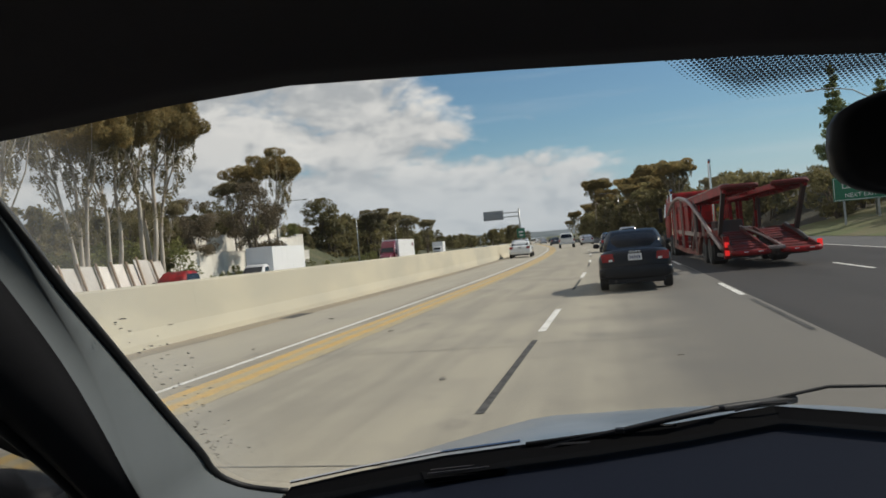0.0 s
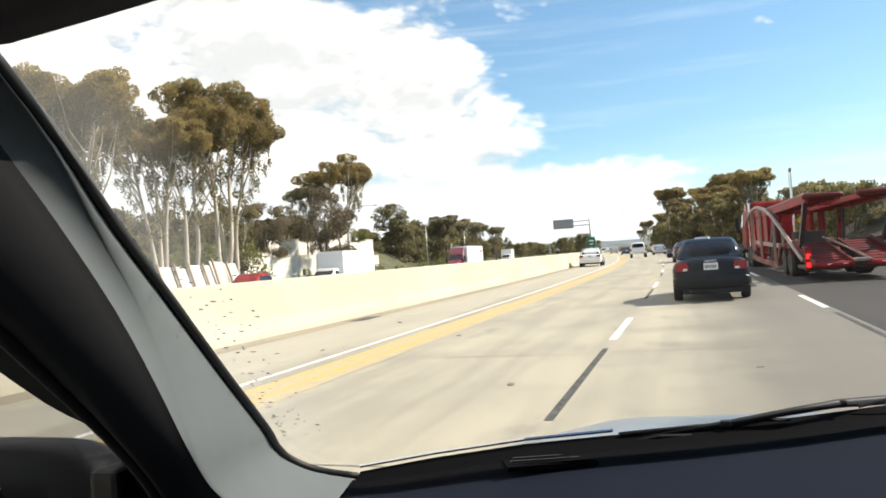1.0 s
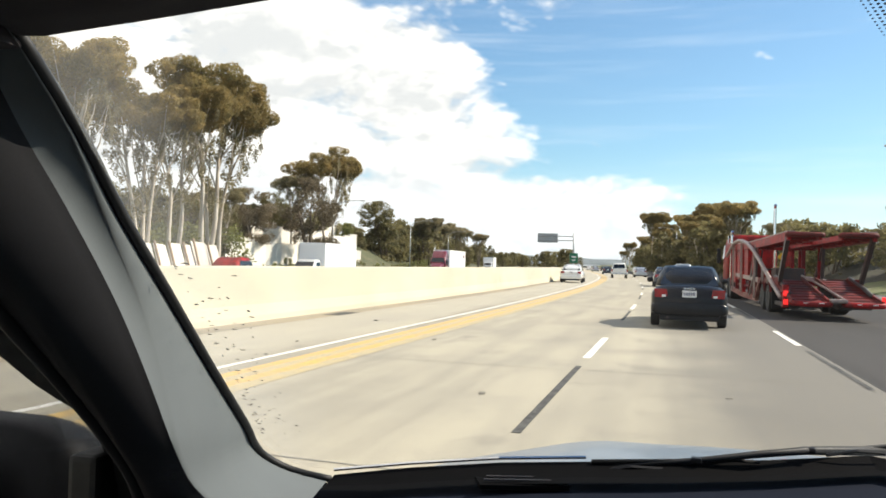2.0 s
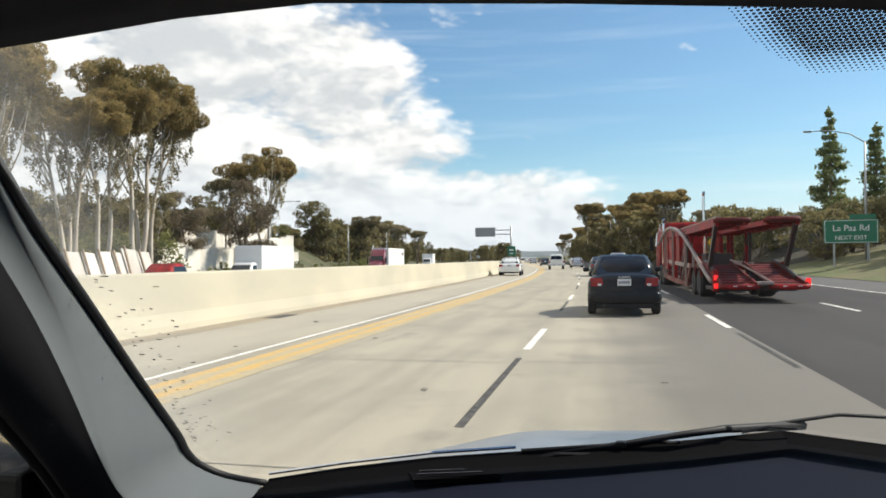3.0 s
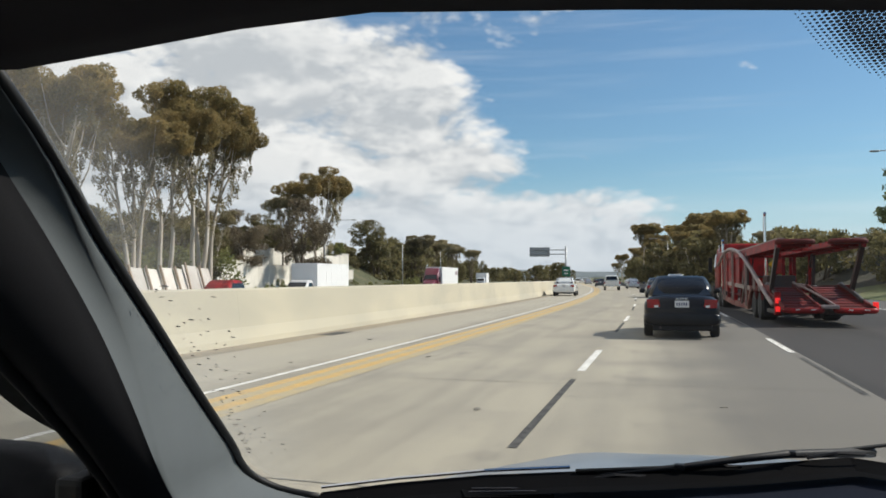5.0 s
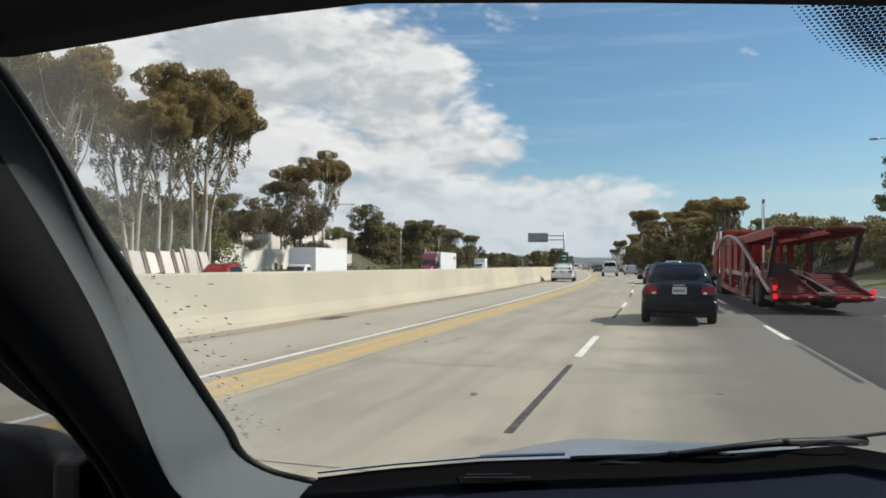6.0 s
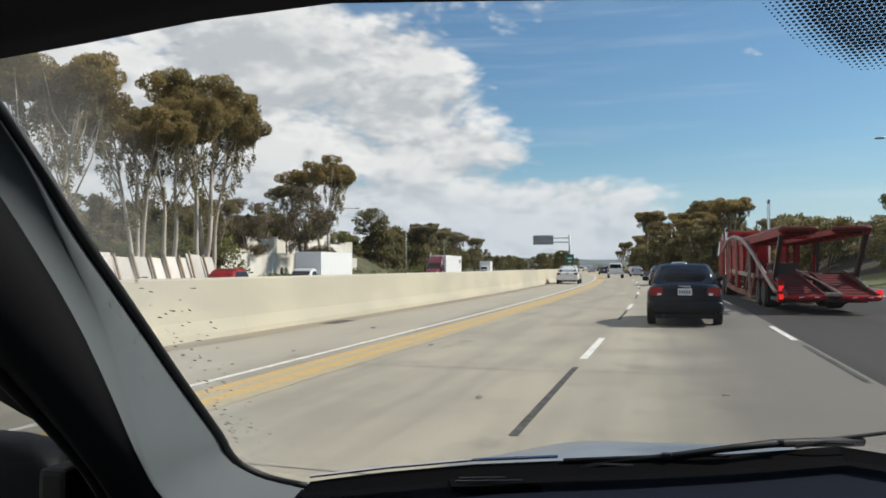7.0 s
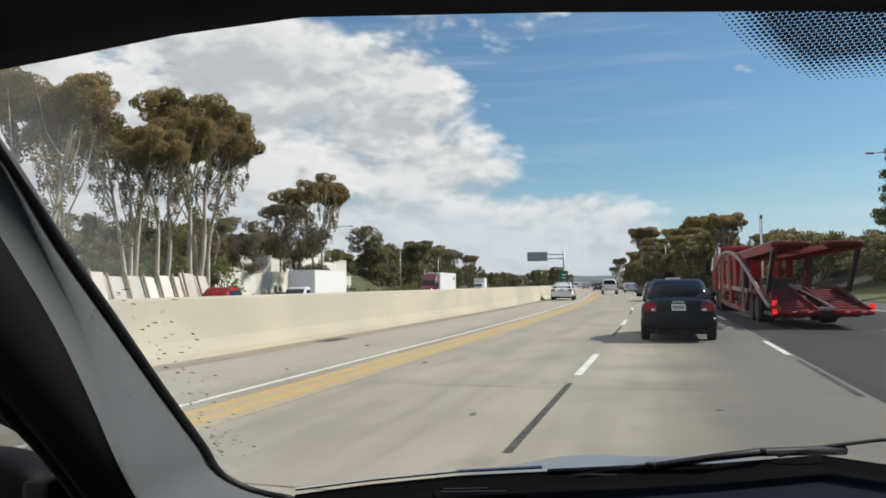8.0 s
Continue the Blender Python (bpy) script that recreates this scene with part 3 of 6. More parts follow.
SIDE = [(-0.501, 0.272, 1.471), (-0.501, 0.325, 1.425), (-0.501, 0.381, 1.377), (-0.501, 0.448, 1.32), (-0.501, 0.53, 1.257), (-0.501, 0.587, 1.222), (-0.501, 0.612, 1.19), (-0.501, 0.622, 1.159), (-0.501, 0.629, 1.127), (-0.501, 0.638, 1.081)]
GLASS, EDGE, GROOVE, SIDE = (smooth_line(points) for points in (GLASS, EDGE, GROOVE, SIDE))
for mirrored in (False, True):
    def placed(points):
        return [(2 * MID - x, y, z) for x, y, z in points] if mirrored else points

    # a soft crease runs down the face from the glass to the inner edge
    last = len(GLASS) - 1
    crease, fold = [], []
    for k, (a, b) in enumerate(zip(GLASS, EDGE)):
        f = min(1.0, k / last / 0.62)
        share = 0.05 + 0.90 * f * f * (3 - 2 * f)
        near = 1 - 0.022 * (1 - f) ** 0.8 - 0.008 * f
        for line, extra in ((crease, 0.0), (fold, 0.05)):
            spot = Vector(a).lerp(Vector(b), min(0.99, share + extra)) - Vector((0, 0, 1.36))
            line.append(tuple(spot * (near + extra * 0.12) + Vector((0, 0, 1.36))))
    rows = [placed(r) for r in (GLASS, crease, fold, EDGE)]
    bm = bmesh.new()
    quads(bm, rows)
    bmesh.ops.recalc_face_normals(bm, faces=bm.faces)
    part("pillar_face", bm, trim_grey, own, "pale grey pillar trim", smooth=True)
    bm = bmesh.new()
    inner = [tuple(Vector(a).lerp(Vector(b), 0.06) + Vector((0, -0.004, 0))) for a, b in zip(EDGE, GROOVE)]
    middle = [tuple(Vector(a).lerp(Vector(b), 0.55) + Vector((0.012, -0.03, 0))) for a, b in zip(EDGE, GROOVE)]
    quads(bm, [placed(r) for r in (EDGE, inner, middle, GROOVE)])
    part("pillar_back", bm, trim_shaded_dark, own, "dark pillar trim with shade in its colour", smooth=True)
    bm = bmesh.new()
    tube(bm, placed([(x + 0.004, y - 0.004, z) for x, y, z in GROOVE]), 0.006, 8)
    part("pillar_bead", bm, trim_shaded_dark, own, "", smooth=True)
    bm = bmesh.new()
    quads(bm, [placed(r) for r in (GROOVE, [tuple(Vector(a).lerp(Vector(b), 0.45) + Vector((0.0, 0.02, 0.0))) for a, b in zip(GROOVE, SIDE)], SIDE, [(x - 0.012, y + 0.012, z) for x, y, z in SIDE])])
    part("door_frame", bm, rubber_seal, own, "black door frame")
    bm = bmesh.new()
    tube(bm, placed([(x + 0.004, y - 0.002, z + 0.001) for x, y, z in GLASS]), 0.0042, 8)
    part("glass_seal", bm, rubber_seal, own, "black rubber seal", smooth=True)
    # outer body behind the trim, roof rail, door, sail panel
    bm = bmesh.new()
    straight = [k for k, spot in enumerate(GLASS) if spot[1] < 0.835]
    quads(bm, [placed(r) for r in ([(x - 0.006, y + 0.012, z + 0.002) for x, y, z in (GLASS[k] for k in straight)], [(x - 0.04, y + 0.03, z + 0.006) for x, y, z in (GLASS[k] for k in straight)], [(x - 0.013, y + 0.014, z) for x, y, z in (SIDE[k] for k in straight)])])
    part("outer_pillar", bm, bonnet_paint, own)
    s = -1 if not mirrored else 1
    cx = MID + s * 0.745
    part("door_panel", boxed(cx - 0.03, cx + 0.03, -0.62, 0.62, 0.90, 1.03, bevel=0.02), trim_shaded_dark, own, "dark door panel")
    part("sail_panel", boxed(min(cx, cx - s * 0.03), max(cx, cx - s * 0.03), 0.596, 0.80, 1.0, 1.186, bevel=0.006), rubber_seal, own)
    part("roof_rail", boxed(min(cx - s * 0.13, cx + s * 0.03), max(cx - s * 0.13, cx + s * 0.03), -2.0, 0.345, 1.477, 1.56, bevel=0.004), headliner, own)
    part("pillar_head", boxed(min(MID + s * 0.594, MID + s * 0.74), max(MID + s * 0.594, MID + s * 0.74), 0.24, 0.374, 1.474, 1.53, bevel=0.004), headliner, own)
    side_pane = part("side_window", slab([(cx + s * 0.008, -0.6, 1.02), (cx + s * 0.008, 0.70, 1.02), (cx + s * 0.008, 0.70, 1.22), (cx + s * 0.008, 0.36, 1.52), (cx + s * 0.008, -0.6, 1.52)], 0.004), side_glass, own, "tinted side window")
    side_pane.visible_shadow = False
    part("rear_post", boxed(cx - 0.04, cx + 0.04, -0.62, -0.5, 1.0, 1.52, bevel=0.02), trim_shaded_dark, own)

# roof lining: curls over the head of the windscreen and runs back
bm = bmesh.new()
back_edge = [[(MID + (x - MID) * (1 + 0.25 * f), y - 0.33 * f, z + 0.03 * f + 0.012) for x, y, z in head] for f in (0.2, 1.0)]
quads(bm, [[(x, y + 0.006, z + 0.012) for x, y, z in head], [(x, y - 0.002, z - 0.001) for x, y, z in head], [(x, y - 0.02, z + 0.004) for x, y, z in head], *back_edge,
           [(MID + (x - MID) * 1.28, -2.05, 1.53) for x, y, z in head]])
part("roof_lining", bm, headliner, own, "near-black roof lining", smooth=True)
bm = bmesh.new()
loft(bm, [[(MID + u * w, y, 1.548 + lift * (1 - u * u)) for u in (k / 6 - 1 for k in range(13))] + [(MID + w, y, 1.54), (MID - w, y, 1.54)] for y, w, lift in ((-2.15, 0.70, 0.02), (-1.9, 0.74, 0.05), (-0.6, 0.76, 0.06), (0.2, 0.72, 0.045), (0.33, 0.64, 0.01))])
part("roof_panel", bm, bonnet_paint, own, smooth=True)
part("rear_bulkhead", boxed(MID - 0.74, MID + 0.74, -2.12, -2.06, 0.9, 1.53), trim_shaded_dark, own)
# dash top, with its lip, a low hood over the dials and the front face
bm = bmesh.new()
dash_rows = []
for f, drop in ((0.0, 0.014), (0.10, 0.017), (0.25, 0.022), (0.55, 0.026), (0.9, 0.030), (1.0, 0.05), (1.03, 0.22)):
    dash_rows.append([(MID + (x - MID) * (1 + 0.12 * f), y * (1 - f) + 0.46 * f, z * (1 - f) + 1.115 * f - drop) for x, y, z in foot])
quads(bm, dash_rows)
bmesh.ops.recalc_face_normals(bm, faces=bm.faces)
part("dash_top", bm, dash_mat, own, "slate-blue grained dash top", smooth=True)
bm = bmesh.new()
loft(bm, [[(-0.16 + w * math.cos(a), y, 1.075 + h * max(math.sin(a), -0.2)) for a in (k * math.tau / 20 for k in range(20))] for y, w, h in ((0.42, 0.19, 0.030), (0.45, 0.20, 0.042), (0.58, 0.19, 0.036), (0.70, 0.14, 0.012))])
part("dial_hood", bm, dash_mat, own, "low hood over the dials", smooth=True)
bm = bmesh.new()
rim = [tuple(Vector(a).lerp(Vector(b), f)) for a, b in zip(foot[2:-2], foot[3:-2]) for f in (0.0, 0.25, 0.5, 0.75)] + [foot[-3]]
taper = [0.70 + 0.30 * min(1.0, k / 3, (len(rim) - 1 - k) / 3) for k in range(len(rim))]
quads(bm, [[(x, y + dy * w, z + dz * w) for (x, y, z), w in zip(rim, taper)] for dy, dz in ((-0.050, -0.0085), (-0.030, -0.007), (-0.004, -0.001), (0.006, 0.002))])
part("glass_border", bm, border_black, own, "black printed glass border")
bm = bmesh.new()
tube(bm, [(x, y + 0.004, z + 0.0075) for x, y, z in foot[2:6]], 0.0022, 6)
part("cowl_strip", bm, chrome, own, "bright cowl edge")
bm = bmesh.new()
for dy in (0.0, 0.014):
    slat = bar((-0.214, 0.873 + dy, 1.1245), (-0.137, 0.905 + dy, 1.1225), 0.0022, 0.002)
    slat_data = bpy.data.meshes.new("slat")
    slat.to_mesh(slat_data)
    slat.free()
    bm.from_mesh(slat_data)
part("vent_slats", bm, dark_steel, own, "dull demister slats")
bm = bar((-0.222, 0.878, 1.119), (-0.129, 0.915, 1.117), 0.034, 0.005)
part("demister_vent", bm, border_black, own)
# dried specks on the glass beside the left pillar
rng = random.Random(3)
bm = bmesh.new()
for k in range(95):
    f, inward = 0.62 * rng.random() ** 1.3, 0.010 + 0.050 * rng.random() ** 2.0
    spot = Vector((-0.468, 0.82, 1.160)).lerp(Vector((-0.372, 0.375, 1.480)), f) + Vector((inward, 0.004 + 0.03 * inward, 0.004))
    across, up = Vector((1, 0.05, 0)) * rng.uniform(0.0006, 0.0034), Vector((-0.24, -0.80, 0.56)) * rng.uniform(0.0005, 0.0016)
    bm.faces.new([bm.verts.new(spot + across * math.cos(a) * rng.uniform(0.6, 1.2) + up * math.sin(a) * rng.uniform(0.6, 1.2)) for a in (i * math.tau / 7 for i in range(7))])
tagged(part("dried_specks", bm, speck_mat, own, "dried brown specks on the glass"), kind="stuff")
# wiper at rest
arm = [(-0.104, 0.951, 1.1275), (-0.041, 0.975, 1.1345), (0.015, 0.996, 1.1385), (0.085, 1.016, 1.1475), (0.14, 1.052, 1.1485), (0.18, 1.091, 1.1435), (0.255, 1.141, 1.1385)]
bm = bmesh.new()
tube(bm, arm, [0.002, 0.003, 0.0038, 0.0046, 0.0055, 0.006, 0.007], 6)
wiper = part("wiper_arm", bm, black_plastic, own, "black wiper arm", smooth=True)
bm = bmesh.new()
tube(bm, [(-0.104, 0.953, 1.136), (0.015, 0.996, 1.138), (0.177, 1.098, 1.142), (0.305, 1.161, 1.150), (0.505, 1.141, 1.148)], 0.0028, 6)
part("wiper_blade", bm, rubber_seal, own, "", smooth=True)
part("wiper_hinge", boxed(0.135, 0.151, 1.049, 1.059, 1.1465, 1.1525, bevel=0.002), black_plastic, own)
part("wiper_joint", boxed(0.007, 0.019, 0.988, 0.999, 1.1355, 1.1425, bevel=0.002), black_plastic, own)
for x in (-0.06, 0.05, 0.2):
    bm = bmesh.new()
    tube(bm, [(x - 0.035, 0.976 + x * 0.45, 1.1305 + x * 0.06), (x, 0.986 + x * 0.45, 1.1365 + x * 0.06), (x + 0.035, 1.001 + x * 0.45, 1.1335 + x * 0.06)], 0.0022, 5)
    part("wiper_bow", bm, black_plastic, own)
# lower body, tail and wheels
bm = bmesh.new()
loft(bm, [[(MID + x, yy, z) for x, yy, z in rounded_ring(y, half, low, high, 6.0)] for y, half, low, high in ((-2.36, 0.70, 0.42, 0.85), (-2.30, 0.80, 0.30, 0.96), (-2.1, 0.85, 0.25, 1.0), (-0.5, 0.86, 0.23, 1.0), (0.7, 0.86, 0.23, 0.99),
         (1.15, 0.85, 0.23, 0.94), (1.75, 0.83, 0.24, 0.88), (2.15, 0.78, 0.26, 0.76), (2.32, 0.66, 0.32, 0.62))])
part("lower_body", bm, bonnet_paint, own, smooth=True)
for s in (-1, 1):
    wheel(own, MID + s * 0.77, -1.42, 0.34, 0.22)
    wheel(own, MID + s * 0.77, 1.42, 0.34, 0.22)
    part("tail_lamp", boxed(min(MID + s * 0.62, MID + s * 0.80), max(MID + s * 0.62, MID + s * 0.80), -2.33, -2.2, 0.72, 0.98, bevel=0.02), tail_red, own)
    part("headlamp", boxed(min(MID + s * 0.42, MID + s * 0.70), max(MID + s * 0.42, MID + s * 0.70), 2.12, 2.30, 0.58, 0.70, bevel=0.03), chrome, own)
    x = MID + s * 0.755
    part("quarter_panel", slab([(x, -2.15, 0.98), (x, -0.55, 0.98), (x, -0.55, 1.55), (x, -2.05, 1.55)] if s > 0 else [(x, -2.05, 1.55), (x, -0.55, 1.55), (x, -0.55, 0.98), (x, -2.15, 0.98)], 0.03), bonnet_paint, own)
    part("quarter_window", boxed(x + s * 0.030 - 0.006, x + s * 0.030 + 0.006, -1.85, -0.75, 1.08, 1.44, bevel=0.004), car_glass, own)
part("tailgate", boxed(MID - 0.74, MID + 0.74, -2.17, -2.12, 0.95, 1.55, bevel=0.015), bonnet_paint, own)
part("rear_window", boxed(MID - 0.62, MID + 0.62, -2.182, -2.16, 1.08, 1.46, bevel=0.006), car_glass, own)
bm = bmesh.new()
quads(bm, [[(x, y + 0.012, z - 0.012) for x, y, z in foot], [(MID + (x - MID) * 1.1, 1.17 - 0.10 * ((x - MID) / 0.7) ** 2, 0.982 - 0.03 * abs((x - MID) / 0.7) ** 3) for x, y, z in foot]])
part("cowl", bm, black_plastic, own, "black cowl panel")
# bonnet and wing seen low over the cowl
bm = bmesh.new()
rows = []
for y in (1.16, 1.3, 1.5, 1.75, 2.0, 2.2, 2.28):
    fall = 0.03 * max(0, y - 1.3) + 0.20 * max(0, y - 1.75) ** 2
    rows.append([(MID + u * 0.78, y - 0.10 * u * u, 0.972 - fall - 0.075 * abs(u) ** 2.4 + 0.012 * math.exp(-((u + 0.55) / 0.16) ** 2)) for u in (k / 12 - 1 for k in range(25))])
quads(bm, rows)
part("bonnet", bm, bonnet_paint, own, "silver-blue bonnet", smooth=True)
# printed dots round the mirror mount, smaller towards their border
bm = bmesh.new()
for i in range(88):
    for j in range(42):
        x, down = 0.057 + i * 0.0032 + (j % 2) * 0.0016, j * 0.0025
        inside = min(x - (0.056 + 0.5 * max(0, down - 0.018) * max(0, down - 0.018) / 0.045), 0.091 - down - 0.018 * max(0, (0.112 - x) / 0.07) ** 2)
        if inside < 0:
            continue
        r = 0.0005 + min(inside, 0.022) / 0.022 * 0.00104
        y = 0.392 + down
        z = 1.506 - 0.40 * down
        ring = [bm.verts.new((x + r * math.cos(a), y + 0.915 * r * math.sin(a), z - 0.37 * r * math.sin(a))) for a in (k * math.tau / 8 for k in range(8))]
        bm.faces.new(ring)
tagged(part("printed_dots", bm, rubber_seal, own, "black printed dot screen"), kind="stuff")
# inside mirror
bm = bmesh.new()
loft(bm, [[(0.264 + 0.122 * s * abs(math.cos(a)) ** 0.5 * (1 if math.cos(a) > 0 else -1), 0.42 + d, 1.428 + 0.031 * s * abs(math.sin(a)) ** 0.6 * (1 if math.sin(a) > 0 else -1)) for a in (k * math.tau / 28 for k in range(28))]
          for d, s in ((-0.018, 0.94), (-0.014, 1.0), (0.0, 1.0), (0.012, 0.9), (0.02, 0.6))])
inside_mirror = part("inside_mirror", bm, black_plastic, own, "black inside mirror", smooth=True)
part("mirror_glass", boxed(0.169, 0.379, 0.4005, 0.4015, 1.405, 1.451), mirror_mat, inside_mirror)
bm = bmesh.new()
tube(bm, [(0.269, 0.43, 1.43), (0.269, 0.43, 1.455), (0.269, 0.40, 1.47)], 0.009, 8)
part("mirror_stalk", bm, black_plastic, inside_mirror)
# door mirror
bm = bmesh.new()
loft(bm, [[(-0.744 + 0.150 * s * abs(math.cos(a)) ** 0.45 * (1 if math.cos(a) > 0 else -1), 0.69 + d, 1.106 + 0.079 * s * abs(math.sin(a)) ** 0.5 * (1 if math.sin(a) > 0 else -1)) for a in (k * math.tau / 28 for k in range(28))]
          for d, s in ((0.0, 0.93), (0.008, 1.0), (0.05, 0.98), (0.09, 0.8), (0.115, 0.45))])
door_mirror = part("door_mirror", bm, black_plastic, own, "dark door mirror housing", smooth=True)
tilt = Matrix.Translation((-0.772, 0.668, 1.100)) @ Euler((radians(5), 0, radians(-9))).to_matrix().to_4x4()
part("mirror_glass", boxed(-0.096, 0.096, -0.003, 0.004, -0.064, 0.054, bevel=0.002, turn=tilt), mirror_mat, door_mirror, "silvered door mirror glass")
part("mirror_foot", boxed(-0.62, -0.57, 0.72, 0.77, 1.02, 1.056, bevel=0.015), border_black, door_mirror)

# ---- vehicles ----
def number_plate(parent, x, y, z, width=0.31, tall=0.155):
    plate = part("number_plate", boxed(x - width / 2, x + width / 2, y - 0.008, y, z - tall / 2, z + tall / 2, bevel=0.003), plate_mat, parent, "pale number plate")
    bm = bmesh.new()
    for k in range(5):
        box(bm, x - width * 0.4 + k * width * 0.165, x - width * 0.4 + k * width * 0.165 + width * 0.11, y - 0.010, y - 0.0075, z - tall * 0.24, z + tall * 0.2)
    part("plate_bars", bm, plate_ink, plate)


def sedan(label, paint, at, length=4.5, width=1.73, tall=1.41, group="cars on the road", lit=False, coupe=0.0, category="car"):
    car = thing("sedan", label, category, group, at=at)
    half, rear, front = width / 2, -length / 2, length / 2
    deck = 0.69 * tall
    bm = bmesh.new()
    stations = ((0.0, 0.80, 0.40, 0.70), (0.012, 0.90, 0.33, 0.88), (0.045, 0.965, 0.26, 0.975), (0.13, 0.99, 0.22, 1.0), (0.30, 1.0, 0.19, 0.985), (0.55, 1.0, 0.19, 0.965),
                (0.72, 0.99, 0.19, 0.945), (0.84, 0.96, 0.20, 0.87), (0.93, 0.90, 0.22, 0.78), (0.98, 0.78, 0.27, 0.68), (1.0, 0.62, 0.32, 0.60))
    loft(bm, [rounded_ring(rear + f * length, half * w, low, deck * high, 3.9, 28) for f, w, low, high in stations])
    part("body", bm, paint, car, smooth=True)
    r0, r1, f0, f1 = rear + 0.115 * length, rear + 0.285 * length, rear + 0.735 * length, rear + 0.56 * length
    base, top = deck * 0.96, tall
    bm = bmesh.new()
    loft(bm, [plan_ring(base, half * 0.90, r0, f0), plan_ring(base + 0.55 * (top - base), half * 0.80, r0 + 0.52 * (r1 - r0), f0 + 0.52 * (f1 - f0)), plan_ring(top - 0.045, half * 0.69, r1, f1),
              plan_ring(top - 0.012, half * 0.62, r1 + 0.12, f1 - 0.12), plan_ring(top, half * 0.45, r1 + 0.35, f1 - 0.35)])
    part("cabin", bm, paint, car, smooth=True)

    def at_height(f):
        return base + f * (top - 0.045 - base), half * (0.90 - 0.21 * f), r0 + f * (r1 - r0), f0 + f * (f1 - f0)

    z0, w0, b0, c0 = at_height(0.06)
    z1, w1, b1, c1 = at_height(0.95)
    part("rear_window", slab([(w0 * 0.86, b0 - 0.012, z0), (-w0 * 0.86, b0 - 0.012, z0), (-w1 * 0.84, b1 - 0.012, z1), (w1 * 0.84, b1 - 0.012, z1)], 0.02), car_glass, car, "dark rear window")
    part("front_window", slab([(-w0 * 0.88, c0 + 0.004, z0), (w0 * 0.88, c0 + 0.004, z0), (w1 * 0.86, c1 + 0.004, z1), (-w1 * 0.86, c1 + 0.004, z1)], 0.02), car_glass, car)
    for s in (-1, 1):
        for a0, a1 in ((0.17, 0.47), (0.51, 0.84)):
            pts = [(s * (w0 + 0.004), b0 + (c0 - b0) * a0, z0), (s * (w0 + 0.004), b0 + (c0 - b0) * a1, z0), (s * (w1 + 0.004), b1 + (c1 - b1) * (a1 - 0.04), z1), (s * (w1 + 0.004), b1 + (c1 - b1) * (a0 + 0.03), z1)]
            part("side_window", slab(pts if s > 0 else pts[::-1], 0.012), car_glass, car)
        lamp = bmesh.new()
        loft(lamp, [[(s * half * x, rear + y, deck * z) for x, z in ((0.55, 0.71), (0.88, 0.71), (0.90, 0.90), (0.58, 0.90))] for y in (0.012, 0.25)])
        holder = part("tail_lamp", lamp, lamp_lit if lit and s > 0 else tail_red, car, "red tail lamp")
        part("reverse_lamp", boxed(min(s * half * 0.60, s * half * 0.70), max(s * half * 0.60, s * half * 0.70), rear + 0.006, rear + 0.03, deck * 0.72, deck * 0.77), sticker, holder)
        shell = bmesh.new()
        loft(shell, [rounded_ring(y, 0.085 * f, 0.0, 0.13 * f, 3.0, 12) for y, f in ((0.0, 0.9), (0.03, 1.0), (0.09, 0.6))])
        bmesh.ops.translate(shell, vec=(s * (half + 0.08), rear + 0.66 * length, deck * 1.0), verts=shell.verts)
        part("door_mirror", shell, paint, car, smooth=True)
        for y in (rear + 0.22 * length, rear + 0.80 * length):
            wheel(car, s * (half - 0.105), y, 0.31, 0.20)
    bm = bmesh.new()
    loft(bm, [rounded_ring(y, half * w, 0.30 + d, 0.60 - d, 5.0) for y, w, d in ((rear - 0.03, 0.80, 0.03), (rear - 0.02, 0.90, 0.0), (rear + 0.10, 0.985, 0.0), (rear + 0.2, 0.99, 0.02))])
    part("rear_bumper", bm, paint, car, smooth=True)
    part("bumper_shade", boxed(-half * 0.75, half * 0.75, rear + 0.0, rear + 0.3, 0.19, 0.31, bevel=0.02), black_plastic, car)
    number_plate(car, 0, rear - 0.006, deck * 0.80)
    bm = bmesh.new()
    for k in range(4):
        box(bm, -0.13 + k * 0.067, -0.077 + k * 0.067, rear + 0.002, rear + 0.022, deck * 0.90, deck * 0.945)
    part("badge", bm, chrome, car, "chrome badge")
    bm = bmesh.new()
    tube(bm, [(-half * 0.55, rear + 0.2, 0.25), (-half * 0.55, rear - 0.02, 0.25)], 0.03, 10)
    part("exhaust_pipe", bm, dark_steel, car)
    return car


